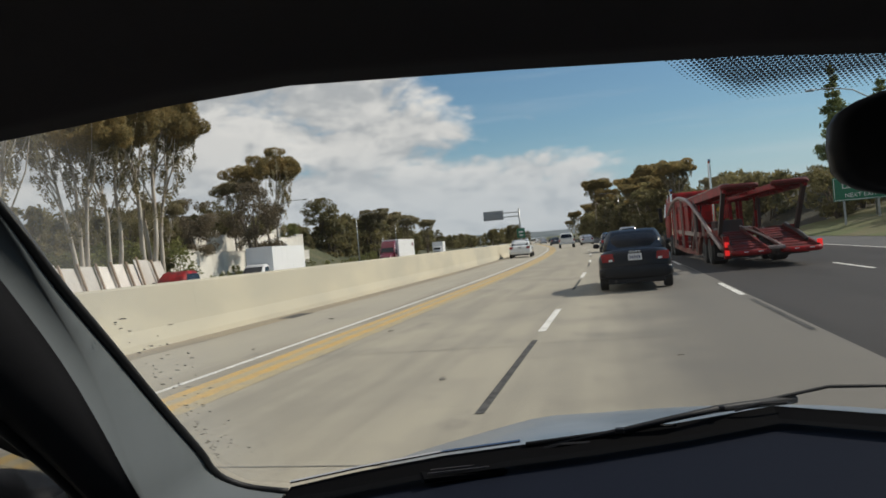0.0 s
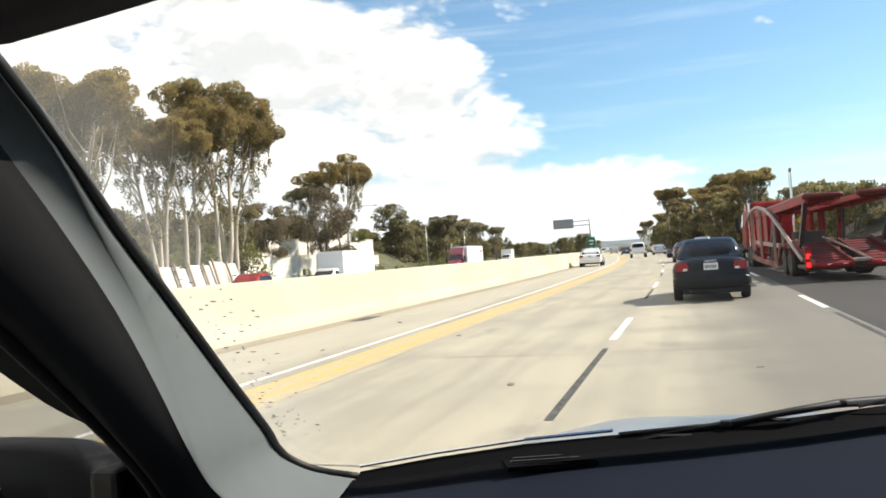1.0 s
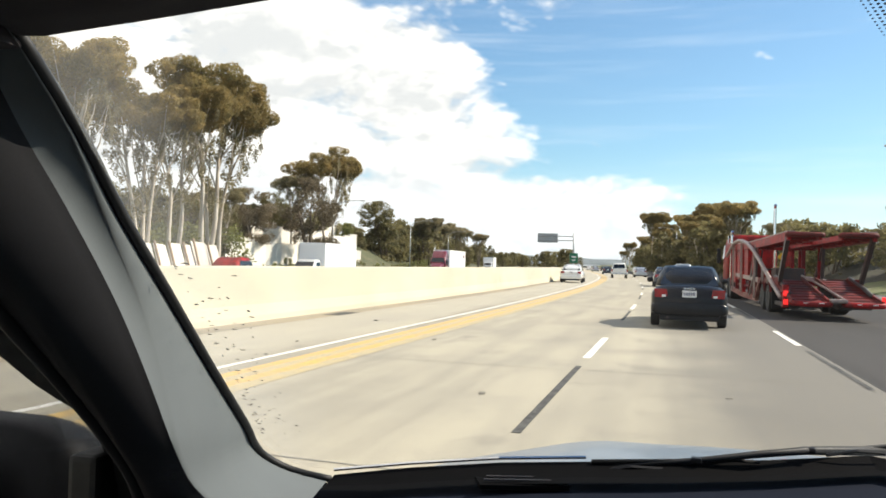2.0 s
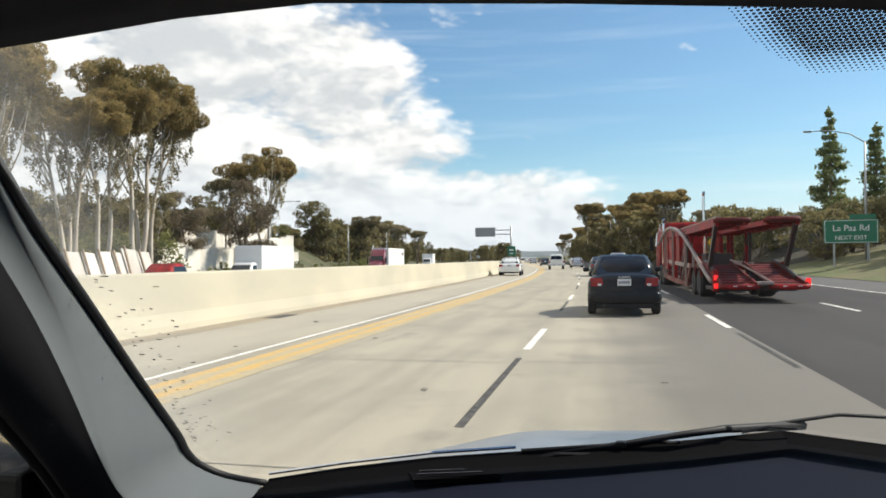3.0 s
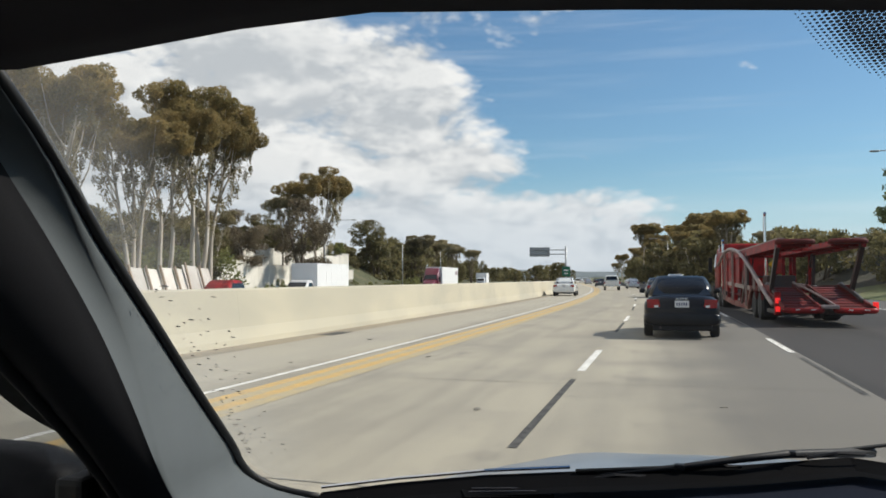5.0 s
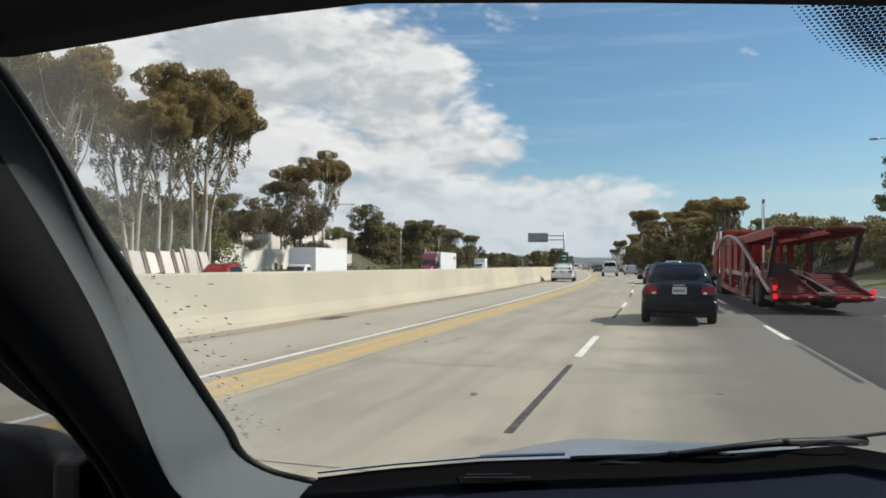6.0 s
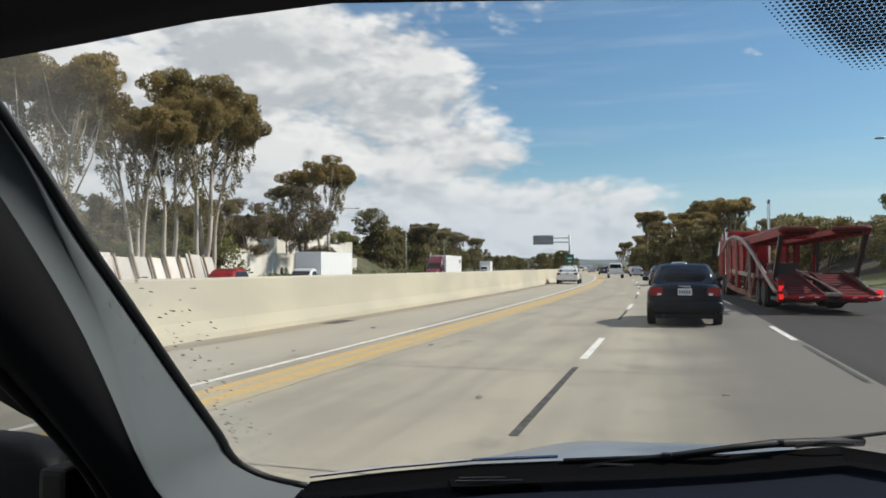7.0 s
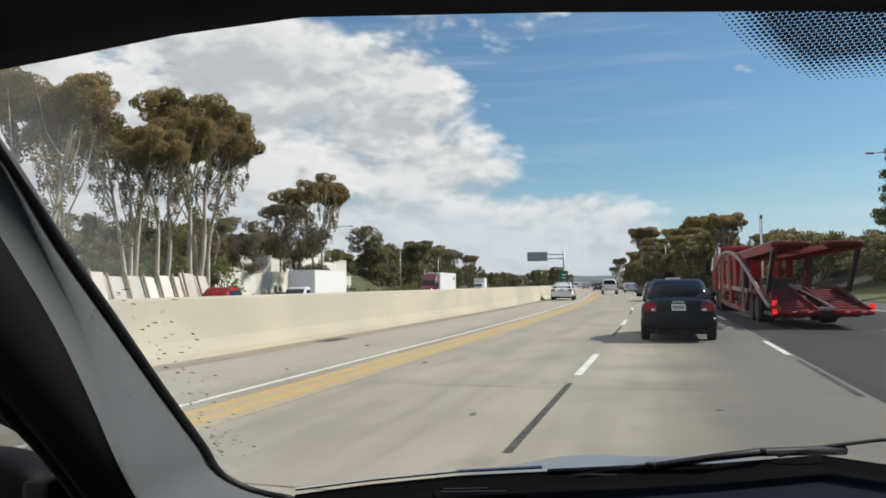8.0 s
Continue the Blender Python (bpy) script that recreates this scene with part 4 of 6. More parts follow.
def pickup(label, paint, at):
    car = thing("pickup_truck", label, "pickup truck", "cars on the road", at=at)
    bm = bmesh.new()
    loft(bm, [rounded_ring(y, w, 0.50, h, 7.0) for y, w, h in ((-2.7, 0.90, 1.12), (-2.66, 0.97, 1.16), (0.4, 0.98, 1.16), (1.6, 0.97, 1.15), (2.5, 0.93, 1.05), (2.72, 0.85, 0.9))])
    part("body", bm, paint, car)
    part("bed_well", boxed(-0.78, 0.78, -2.6, -0.75, 1.12, 1.172), black_plastic, car, "dark load bed")
    bm = bmesh.new()
    loft(bm, [plan_ring(1.12, 0.92, -0.7, 1.55), plan_ring(1.5, 0.82, -0.62, 1.2), plan_ring(1.80, 0.70, -0.5, 0.8), plan_ring(1.86, 0.6, -0.3, 0.6)])
    part("cab", bm, paint, car, smooth=True)
    part("rear_window", slab([(0.72, -0.70, 1.25), (-0.72, -0.70, 1.25), (-0.62, -0.575, 1.70), (0.62, -0.575, 1.70)], 0.02), car_glass, car)
    for s in (-1, 1):
        pts = [(s * 0.89, -0.5, 1.25), (s * 0.89, 1.1, 1.25), (s * 0.75, 0.7, 1.70), (s * 0.75, -0.4, 1.70)]
        part("side_window", slab(pts if s > 0 else pts[::-1], 0.012), car_glass, car)
        part("tail_lamp", boxed(min(s * 0.80, s * 0.96), max(s * 0.80, s * 0.96), -2.715, -2.6, 0.80, 1.10, bevel=0.01), tail_red, car)
        part("door_mirror", boxed(min(s * 0.95, s * 1.15), max(s * 0.95, s * 1.15), 0.95, 1.05, 1.2, 1.42, bevel=0.02), black_plastic, car)
        for y in (-1.75, 1.7):
            wheel(car, s * 0.83, y, 0.38, 0.25)
    part("tailgate", boxed(-0.76, 0.76, -2.725, -2.68, 0.72, 1.13, bevel=0.012), paint, car)
    part("rear_bumper", boxed(-0.92, 0.92, -2.86, -2.66, 0.46, 0.64, bevel=0.03), chrome, car)
    number_plate(car, 0, -2.862, 0.55)
    return car


def van_body(parent, y0, y1, low, top, half, mat):
    """A truck's load box: floor rail, side skins with posts, roof cap."""
    part("load_box", boxed(-half, half, y0, y1, low, top, bevel=0.03), mat, parent, "white load box")
    bm = bmesh.new()
    for s in (-1, 1):
        for k in range(int((y1 - y0) / 1.2)):
            y = y0 + 0.6 + k * 1.2
            box(bm, s * half - 0.004, s * half + 0.004, y - 0.012, y + 0.012, low + 0.15, top - 0.12)
        box(bm, s * half - 0.02, s * half + 0.02, y0 + 0.02, y1 - 0.02, low, low + 0.12)
        box(bm, s * half - 0.02, s * half + 0.02, y0 + 0.02, y1 - 0.02, top - 0.08, top - 0.01)
    part("side_ribs", bm, mat, parent)
    part("door_seam", boxed(-0.012, 0.012, y0 - 0.012, y0 + 0.002, low + 0.1, top - 0.1), dark_steel, parent)


def tractor(parent, paint, y, roof=3.85, stack=0.35):
    """A long-nosed lorry tractor whose cab back stands at y; it points to +y."""
    bm = bmesh.new()
    loft(bm, [plan_ring(0.75, 1.18, y, y + 2.5, 8), plan_ring(2.1, 1.20, y, y + 2.35, 8), plan_ring(2.9, 1.10, y, y + 1.75, 8), plan_ring(roof - 0.15, 1.05, y, y + 1.0, 8), plan_ring(roof, 0.9, y + 0.1, y + 0.7, 8)])
    cab = part("cab", bm, paint, parent, "glossy sleeper cab", smooth=True)
    bm = bmesh.new()
    loft(bm, [rounded_ring(y + 2.3, 1.0, 0.7, 2.05, 6), rounded_ring(y + 3.4, 0.95, 0.65, 1.9, 6), rounded_ring(y + 4.1, 0.85, 0.6, 1.65, 5), rounded_ring(y + 4.3, 0.7, 0.65, 1.45, 5)])
    part("bonnet", bm, paint, cab, smooth=True)
    part("windscreen", slab([(-0.98, y + 2.33, 2.12), (0.98, y + 2.33, 2.12), (0.92, y + 1.83, 2.82), (-0.92, y + 1.83, 2.82)], 0.03), car_glass, cab)
    part("grille", boxed(-0.45, 0.45, y + 4.22, y + 4.34, 0.75, 1.4, bevel=0.02), chrome, cab)
    part("bumper", boxed(-1.15, 1.15, y + 4.0, y + 4.4, 0.35, 0.7, bevel=0.06), black_plastic, cab)
    for s in (-1, 1):
        pts = [(s * 1.205, y + 1.2, 1.95), (s * 1.205, y + 2.1, 1.95), (s * 1.15, y + 1.8, 2.65), (s * 1.15, y + 1.25, 2.65)]
        part("side_window", slab(pts if s > 0 else pts[::-1], 0.015), car_glass, cab)
        part("sleeper_window", boxed(min(s * 1.0, s * 1.115), max(s * 1.0, s * 1.115), y + 0.25, y + 0.6, 2.75, 3.1, bevel=0.01), car_glass, cab)
        part("side_mirror", boxed(min(s * 1.3, s * 1.5), max(s * 1.3, s * 1.5), y + 2.1, y + 2.2, 1.7, 2.5, bevel=0.03), black_plastic, cab)
        part("fuel_tank", boxed(min(s * 0.6, s * 1.15), max(s * 0.6, s * 1.15), y + 0.1, y + 1.6, 0.4, 0.95, bevel=0.12), chrome, cab)
        bm = bmesh.new()
        tube(bm, [(s * 1.0, y - 0.12, 0.9), (s * 1.0, y - 0.12, roof - 0.1), (s * 1.0, y - 0.12, roof + (stack if s > 0 else 0.0)), (s * 1.0, y - 0.28, roof + 0.15 + (stack if s > 0 else 0.0))], 0.075, 10)
        part("exhaust_stack", bm, chrome, cab, "chrome exhaust stack")
        wheel(parent, s * 1.05, y + 3.4, 0.5, 0.3)
        for d in (-0.6, -1.9):
            wheel(parent, s * 0.95, y + d, 0.5, 0.55)
    part("frame_rails", boxed(-0.45, 0.45, y - 2.6, y + 3.2, 0.55, 0.85), dark_steel, parent)
    return cab


def semi(label, paint, at, length=14.6):
    truck = thing("semi_truck", label, "truck", "trucks on the opposite roadway", at=at)
    tractor(truck, paint, 5.0)
    van_body(truck, 4.4 - length, 4.4, 1.15, 4.05, 1.28, trailer_white)
    bm = bmesh.new()
    for k in range(4):
        for s in (-1, 1):
            box(bm, min(s * 1.28, s * 1.292), max(s * 1.28, s * 1.292), 5.4 - length + k * 0.45, 5.7 - length + k * 0.45, 2.9, 3.45)
    part("logo_bars", bm, cab_maroon, truck, "dark red logo blocks")
    part("under_frame", boxed(-0.5, 0.5, 4.4 - length, 4.2, 0.85, 1.15), dark_steel, truck)
    for s in (-1, 1):
        for d in (0.9, 2.2):
            wheel(truck, s * 0.95, 4.4 - length + d, 0.5, 0.55)
    return truck


def box_truck(label, at, paint, length=6.6, top=3.5):
    truck = thing("box_truck", label, "truck", "trucks on the opposite roadway", at=at)
    van_body(truck, -length, 0, 1.0, top, 1.22, trailer_white)
    bm = bmesh.new()
    loft(bm, [plan_ring(0.6, 1.0, 0.05, 2.0, 7), plan_ring(1.55, 1.02, 0.05, 1.95, 7), plan_ring(2.25, 0.9, 0.05, 1.2, 7), plan_ring(2.4, 0.75, 0.1, 1.0, 7)])
    cab = part("cab", bm, paint, truck, smooth=True)
    part("windscreen", slab([(-0.85, 1.90, 1.62), (0.85, 1.90, 1.62), (0.78, 1.28, 2.2), (-0.78, 1.28, 2.2)], 0.03), car_glass, cab)
    part("grille", boxed(-0.6, 0.6, 1.94, 2.03, 0.85, 1.25, bevel=0.02), black_plastic, cab)
    part("bumper", boxed(-1.0, 1.0, 1.85, 2.1, 0.45, 0.68, bevel=0.04), chrome, cab)
    for s in (-1, 1):
        pts = [(s * 1.02, 0.35, 1.55), (s * 1.02, 1.5, 1.55), (s * 0.92, 1.1, 2.15), (s * 0.92, 0.4, 2.15)]
        part("side_window", slab(pts if s > 0 else pts[::-1], 0.015), car_glass, cab)
        part("headlamp", boxed(min(s * 0.65, s * 0.95), max(s * 0.65, s * 0.95), 1.92, 2.02, 0.85, 1.1, bevel=0.02), chrome, cab)
        for y in (-length + 1.6, 1.15):
            wheel(truck, s * 0.95, y, 0.42, 0.3)
    part("under_frame", boxed(-0.45, 0.45, -length, 0.2, 0.7, 1.0), dark_steel, truck)
    return truck


def standing(x, y, z=0.0, turn=None):
    slope = math.degrees(math.atan2(-(curve_x(y + 2) - curve_x(y - 2)), 4)) if turn is None else turn
    return pose(curve_x(y) + x, y, z, 0, 0, slope)


sedan("glossy black sedan in its lane, white plate", black_paint, pose(0.39, 21.2, 0), 4.48, 1.72, 1.44)
sedan("white sedan in the carpool lane beside the wall", white_car_paint, standing(-6.75, 67), 4.85, 1.85, 1.47)
pickup("white pickup truck with dark rear window", white_car_paint, standing(-2.9, 101))
sedan("small silver car in the traffic ahead", silver_paint, standing(0.5, 118), 4.4, 1.75, 1.45)
sedan("dark grey sedan ahead of the black car", grey_blue_paint, standing(0.45, 62), 4.6, 1.78, 1.45)
pickup("silver pickup truck ahead of the red carrier", silver_paint, standing(3.2, 84))
for x, y, paint, words in ((-2.9, 150, grey_blue_paint, "dark"), (0.5, 190, white_car_paint, "white"), (-3.1, 215, silver_paint, "silver"), (4.0, 170, white_car_paint, "white"), (0.6, 255, black_paint, "black"), (-7.2, 240, white_car_paint, "white"), (-3.0, 290, white_car_paint, "white"), (4.0, 240, silver_paint, "silver")):
    sedan(words + " car far ahead in the traffic", paint, standing(x, y), 4.5, 1.78, 1.46)

OPP = -1.1
semi("white trailer behind a maroon sleeper tractor", cab_maroon, standing(-29, 122, OPP + 0.3, 185))
box_truck("white box truck with a white cab", standing(-29, 63.5, OPP, 181), cab_white, 7.4, 3.85)
box_truck("far white box truck on the opposite roadway", standing(-29, 185, OPP + 0.4, 187), cab_white)
pickup("red heavy pickup mostly behind the median wall", red_paint, standing(-26.5, 45.5, OPP, 181) @ Matrix.Diagonal((1.15, 1.2, 1.3, 1)))
for y, paint, words in ((160, silver_paint, "silver"), (205, white_car_paint, "white"), (262, grey_blue_paint, "dark grey")):
    sedan(words + " car far along the opposite roadway", paint, standing(-21, y, OPP, 186), 4.7, 1.85, 1.7, group="cars on the opposite roadway")
# blue tractor with a flatbed that carries upright slabs
flat_at = standing(-29, 38.5, OPP, 181)
flatbed = thing("flatbed_truck", "bright blue sleeper tractor with a flatbed trailer", "truck", "trucks on the opposite roadway", at=flat_at)
tractor(flatbed, cab_blue, 5.0, 3.9)
part("flat_deck", boxed(-1.28, 1.28, -9.5, 4.0, 1.2, 1.45, bevel=0.02), timber, flatbed, "timber flatbed deck")
part("under_frame", boxed(-0.5, 0.5, -9.5, 4.0, 0.8, 1.2), dark_steel, flatbed)
for s in (-1, 1):
    for d in (-8.6, -7.3):
        wheel(flatbed, s * 0.95, d, 0.5, 0.55)
rng = random.Random(5)
y = 3.2
while y > -8.5:
    long = rng.uniform(0.9, 1.5)
    tall = rng.uniform(1.65, 1.95)
    ob = part("stone_slab", slab([(-0.75, y, 0), (-0.75, y - long, 0), (-0.20, y - long, tall * rng.uniform(0.93, 1)), (-0.20 + rng.uniform(-0.1, 0.1), y, tall)], 0.06), slab_pale)
    ob.matrix_world = flat_at @ pose(0, 0, 1.45)
    tagged(ob, "pale stone slab leaning upright on the flatbed", "stone slab", "slabs on the flatbed")
    ob = part("timber_stake", bar((-0.98, y + 0.06, 0), (-0.40, y + 0.06, tall + 0.15), 0.1, 0.12), timber)
    ob.matrix_world = flat_at @ pose(0, 0, 1.45)
    tagged(ob, "weathered timber stake that holds the slabs", "stake", "stakes on the flatbed")
    y -= long + rng.uniform(0.10, 0.18)

# ---- red car carrier ----
# local axes: the rear plane at y = 0, the tractor ahead at +y
carrier = thing("car_carrier", "empty red car transporter with two bare decks", "truck", "", at=pose(4.46, 25.5, 0, 0, 0, 1.9))
cab = tractor(carrier, red_paint, 17.3, 3.15, 1.35)
HALF = 1.16


def beam(name, p0, p1, w, d, mat, words=""):
    return part(name, bar(p0, p1, w, d), mat, carrier, words)


def rounded_beam(name, points, radius, mat, words=""):
    bm = bmesh.new()
    tube(bm, smooth_line(points, 4), radius, 8)
    return part(name, bm, mat, carrier, words, smooth=True)


for s in (-1, 1):
    x = s * HALF
    # upper rails: low behind the cab, rising to the rear, each a deep channel with a flange on top
    tops = [(17.0, 2.55), (12.6, 2.42), (8.4, 2.36), (4.2, 2.38), (0.0, 2.42)]
    for (y0, z0), (y1, z1) in zip(tops, tops[1:]):
        beam("upper_rail", (x, y0, z0), (x, y1 - 0.02, z1), 0.09, 0.26, red_paint)
        beam("rail_flange", (x - s * 0.05, y0, z0 + 0.145), (x - s * 0.05, y1, z1 + 0.145), 0.22, 0.035, dull_steel if y0 > 4 else red_paint)
    # upper runway plates with stiffeners below and a turned-up rear lip
    inner = s * 0.30
    for (y0, z0), (y1, z1) in zip(tops[1:], tops[2:]):
        plate = part("upper_runway", slab([(inner, y0, z0 + 0.02), (x - s * 0.06, y0, z0 + 0.02), (x - s * 0.06, y1, z1 + 0.02), (inner, y1, z1 + 0.02)], 0.04), red_deck, carrier, "worn red upper runway")
        for k in range(4):
            f = (k + 0.5) / 4
            part("runway_rib", bar((inner, y0 + (y1 - y0) * f, z0 + (z1 - z0) * f - 0.04), (x - s * 0.06, y0 + (y1 - y0) * f, z0 + (z1 - z0) * f - 0.04), 0.07, 0.09), red_paint, plate)
    rounded_beam("runway_end", [(inner - s * 0.04, 0.05, 2.44), (inner, -0.10, 2.46), (x - s * 0.1, -0.10, 2.47), (x + s * 0.05, 0.06, 2.45)], 0.075, red_deck)
    beam("runway_lip", (inner, 0.1, 2.53), (x, 0.1, 2.53), 0.30, 0.04, red_deck)
    beam("inner_rail", (inner, 12.6, 2.40), (inner, 8.4, 2.34), 0.07, 0.16, red_paint)
    beam("inner_rail", (inner, 8.4, 2.34), (inner, 0.0, 2.40), 0.07, 0.16, red_paint)
    # dusty lower rail from the tractor to the wheels, then kicked up over the axles
    lows = [(15.6, 0.52), (11.0, 0.36), (6.6, 0.34)]
    for (y0, z0), (y1, z1) in zip(lows, lows[1:]):
        beam("lower_rail", (x, y0, z0), (x, y1, z1), 0.12, 0.20, dusty_red, "dusty lower rail")
    beam("lower_rail", (x, 6.6, 0.36), (x, 5.9, 0.98), 0.12, 0.16, dusty_red)
    beam("axle_rail", (x, 5.9, 1.02), (x, 1.4, 1.08), 0.12, 0.20, red_deck)
    beam("middle_rail", (x, 13.6, 1.18), (x, 5.9, 1.02), 0.10, 0.16, dull_steel)
    # posts
    for y, low, top, mat in ((15.2, 0.6, 2.5, red_paint), (13.1, 0.5, 2.5, red_paint), (11.3, 0.4, 2.42, red_paint), (10.6, 0.4, 2.42, red_paint), (7.4, 0.45, 2.36, red_paint)):
        beam("post", (x, y, low), (x, y, top), 0.14, 0.13, mat)
    beam("leaning_post", (x, 1.5, 1.05), (x, 0.2, 2.38), 0.12, 0.17, dark_steel, "dark leaning post")
    beam("leaning_post", (x, 8.1, 1.10), (x, 6.9, 2.34), 0.11, 0.15, dark_steel, "dark leaning post")
    beam("leaning_post", (x, 7.0, 1.10), (x, 6.8, 2.34), 0.10, 0.13, dark_steel)
    rounded_beam("tail_strut", [(x - s * 0.05, 2.7, 1.20), (x - s * 0.05, 1.3, 0.98), (x - s * 0.05, 0.1, 0.72)], 0.06, dark_steel)
    # red side panels behind the tractor
    for y0, y1, low, top in ((12.0, 13.0, 0.95, 2.25), (13.3, 15.0, 0.80, 2.30), (9.2, 10.4, 1.15, 2.25)) if s < 0 else ((13.6, 15.0, 1.6, 2.30),):
        panel = part("side_panel", boxed(x - 0.02, x + 0.02, y0, y1, low, top, bevel=0.008), red_paint, carrier)
        part("panel_rim", boxed(x - 0.035, x + 0.035, y0, y1, top - 0.05, top + 0.03, bevel=0.006), red_deck, panel)
    # pale curved brace that falls from the head of the deck to the rear lamps, with its props
    out = x + s * 0.10
    if s < 0:
        rounded_beam("curved_brace", [(out, 16.8, 2.05), (out, 14.4, 2.52), (out, 12.1, 2.67), (out, 9.8, 2.55), (out, 7.8, 2.30), (out, 5.3, 1.75), (out, 2.7, 1.08), (out, 0.6, 0.58)], 0.070, dull_steel, "scuffed pale curved brace")
        for y, low, top in ((13.9, 0.45, 2.52), (6.6, 0.35, 2.02), (3.2, 0.95, 1.2), (4.5, 1.0, 1.5)):
            beam("brace_prop", (out, y, low), (out, y, top), 0.075, 0.075, dull_steel)
        beam("brace_strut", (out, 7.9, 0.42), (out, 6.7, 1.25), 0.06, 0.06, dull_steel)
        beam("ladder_rail", (out, 11.0, 0.45), (out, 11.0, 2.5), 0.04, 0.04, dull_steel)
        beam("side_brace", (x, 9.0, 0.45), (x, 7.5, 2.3), 0.07, 0.09, red_deck)
        beam("side_brace", (x, 5.0, 1.15), (x, 6.7, 2.3), 0.06, 0.08, red_deck)
        beam("ladder_rail", (out, 10.65, 0.45), (out, 10.65, 2.5), 0.04, 0.04, dull_steel)
        for k in range(6):
            beam("ladder_rung", (out, 10.65, 0.7 + 0.3 * k), (out, 11.0, 0.7 + 0.3 * k), 0.025, 0.025, dull_steel)
    for y in (3.45, 4.75):
        wheel(carrier, s * 0.97, y, 0.47, 0.52)
        fender = bmesh.new()
        quads(fender, [[(s * (0.97 + w), y + 0.62 * math.cos(a), 0.47 + 0.60 * math.sin(a)) for a in (0.35 + 2.44 * k / 10 for k in range(11))] for w in (-0.27, 0.29)])
        part("mudguard", fender, red_deck, carrier, smooth=True)
    bm = boxed(min(x - s * 0.50, x + s * 0.04), max(x - s * 0.50, x + s * 0.04), 2.72, 2.76, 0.16, 0.95)
    part("mud_flap", bm, black_plastic, carrier)
    if s < 0:
        lamp = beam("tail_lamp_post", (x + s * 0.05, 0.12, 0.30), (x + s * 0.05, 0.12, 0.98), 0.17, 0.12, red_paint)
        for z in (0.47, 0.72):
            part("tail_lamp", boxed(x + s * 0.05 - 0.065, x + s * 0.05 + 0.065, 0.0, 0.06, z - 0.08, z + 0.08, bevel=0.02), lamp_lit, lamp, "lit red tail lamp")
    # lower runways: level over the axles, then falling to the rear bumper
    x0, x1 = (0.22, 1.16) if s > 0 else (-1.16, -0.22)
    part("lower_runway", slab([(x0, 12.8, 0.78), (x1, 12.8, 0.78), (x1, 6.4, 0.72), (x0, 6.4, 0.72)], 0.05), red_deck, carrier)
    part("axle_runway", slab([(x0, 6.0, 1.02), (x1, 6.0, 1.02), (x1, 3.2, 1.10), (x0, 3.2, 1.10)], 0.05), red_deck, carrier)
    ramp = part("ramp", slab([(x0, 3.2, 1.10), (x1, 3.2, 1.10), (x1, -0.9, 0.50), (x0, -0.9, 0.50)], 0.05), red_deck, carrier, "worn red ramp plate")
    for edge_x in (x0, x1):
        part("ramp_lip", bar((edge_x, 3.2, 1.13), (edge_x, -0.9, 0.53), 0.06, 0.13), red_deck, ramp)
    for k in range(9):
        f = (k + 0.5) / 9
        part("ramp_cleat", bar((x0, 3.2 - 4.1 * f, 1.152 - 0.60 * f), (x1, 3.2 - 4.1 * f, 1.152 - 0.60 * f), 0.035, 0.018), red_deck if k % 3 else dark_steel, ramp)
    nose = bmesh.new()
    tube(nose, smooth_line([(x0 - 0.03, -0.80, 0.50), (x0 + 0.08, -0.95, 0.47), (x1 - 0.08, -0.95, 0.47), (x1 + 0.04, -0.78, 0.50)], 4), 0.085, 8)
    part("ramp_nose", nose, red_paint, ramp, smooth=True)
    for k in range(2):
        cx = x0 + 0.25 + 0.40 * k
        part("reflector", boxed(cx, cx + 0.13, -1.045, -1.036, 0.485, 0.510), sticker, ramp, "white reflector strip")
    if s > 0:
        part("nose_lamp", boxed(x1 - 0.02, x1 + 0.12, -0.86, -0.78, 0.50, 0.72, bevel=0.02), lamp_lit, ramp, "lit red tail lamp")
    part("under_beam", boxed(x0, x1, 0.2, 2.4, 0.30, 0.42, bevel=0.02), dark_steel, carrier)
for y, z in ((16.4, 2.5), (12.6, 2.36), (8.4, 2.28), (4.2, 2.38), (15.4, 0.52), (11.0, 0.40), (6.6, 0.40), (5.9, 0.94), (3.2, 0.98), (1.4, 0.72)):
    beam("cross_member", (-HALF, y, z), (HALF, y, z), 0.12, 0.14, red_paint if z > 0.9 else dark_steel)
rounded_beam("ramp_prop", [(-0.25, 3.0, 1.25), (0.05, 1.2, 0.92), (0.18, -0.75, 0.62)], 0.035, dull_steel, "pale ramp prop")
part("winch_box", boxed(-0.5, 0.5, 6.6, 7.8, 0.8, 1.5, bevel=0.06), dark_steel, carrier, "dark winch housing")
part("tool_box", boxed(-1.1, -0.5, 8.2, 9.4, 0.5, 1.05, bevel=0.03), black_plastic, carrier)
rounded_beam("hydraulic_hose", [(-0.6, 9.5, 2.2), (-0.75, 8.4, 1.5), (-0.4, 7.4, 1.45)], 0.03, black_plastic)
part("tail_roller", boxed(-0.22, 0.24, -1.02, -0.76, 0.52, 0.63, bevel=0.04), dull_steel, carrier, "pale tail roller")

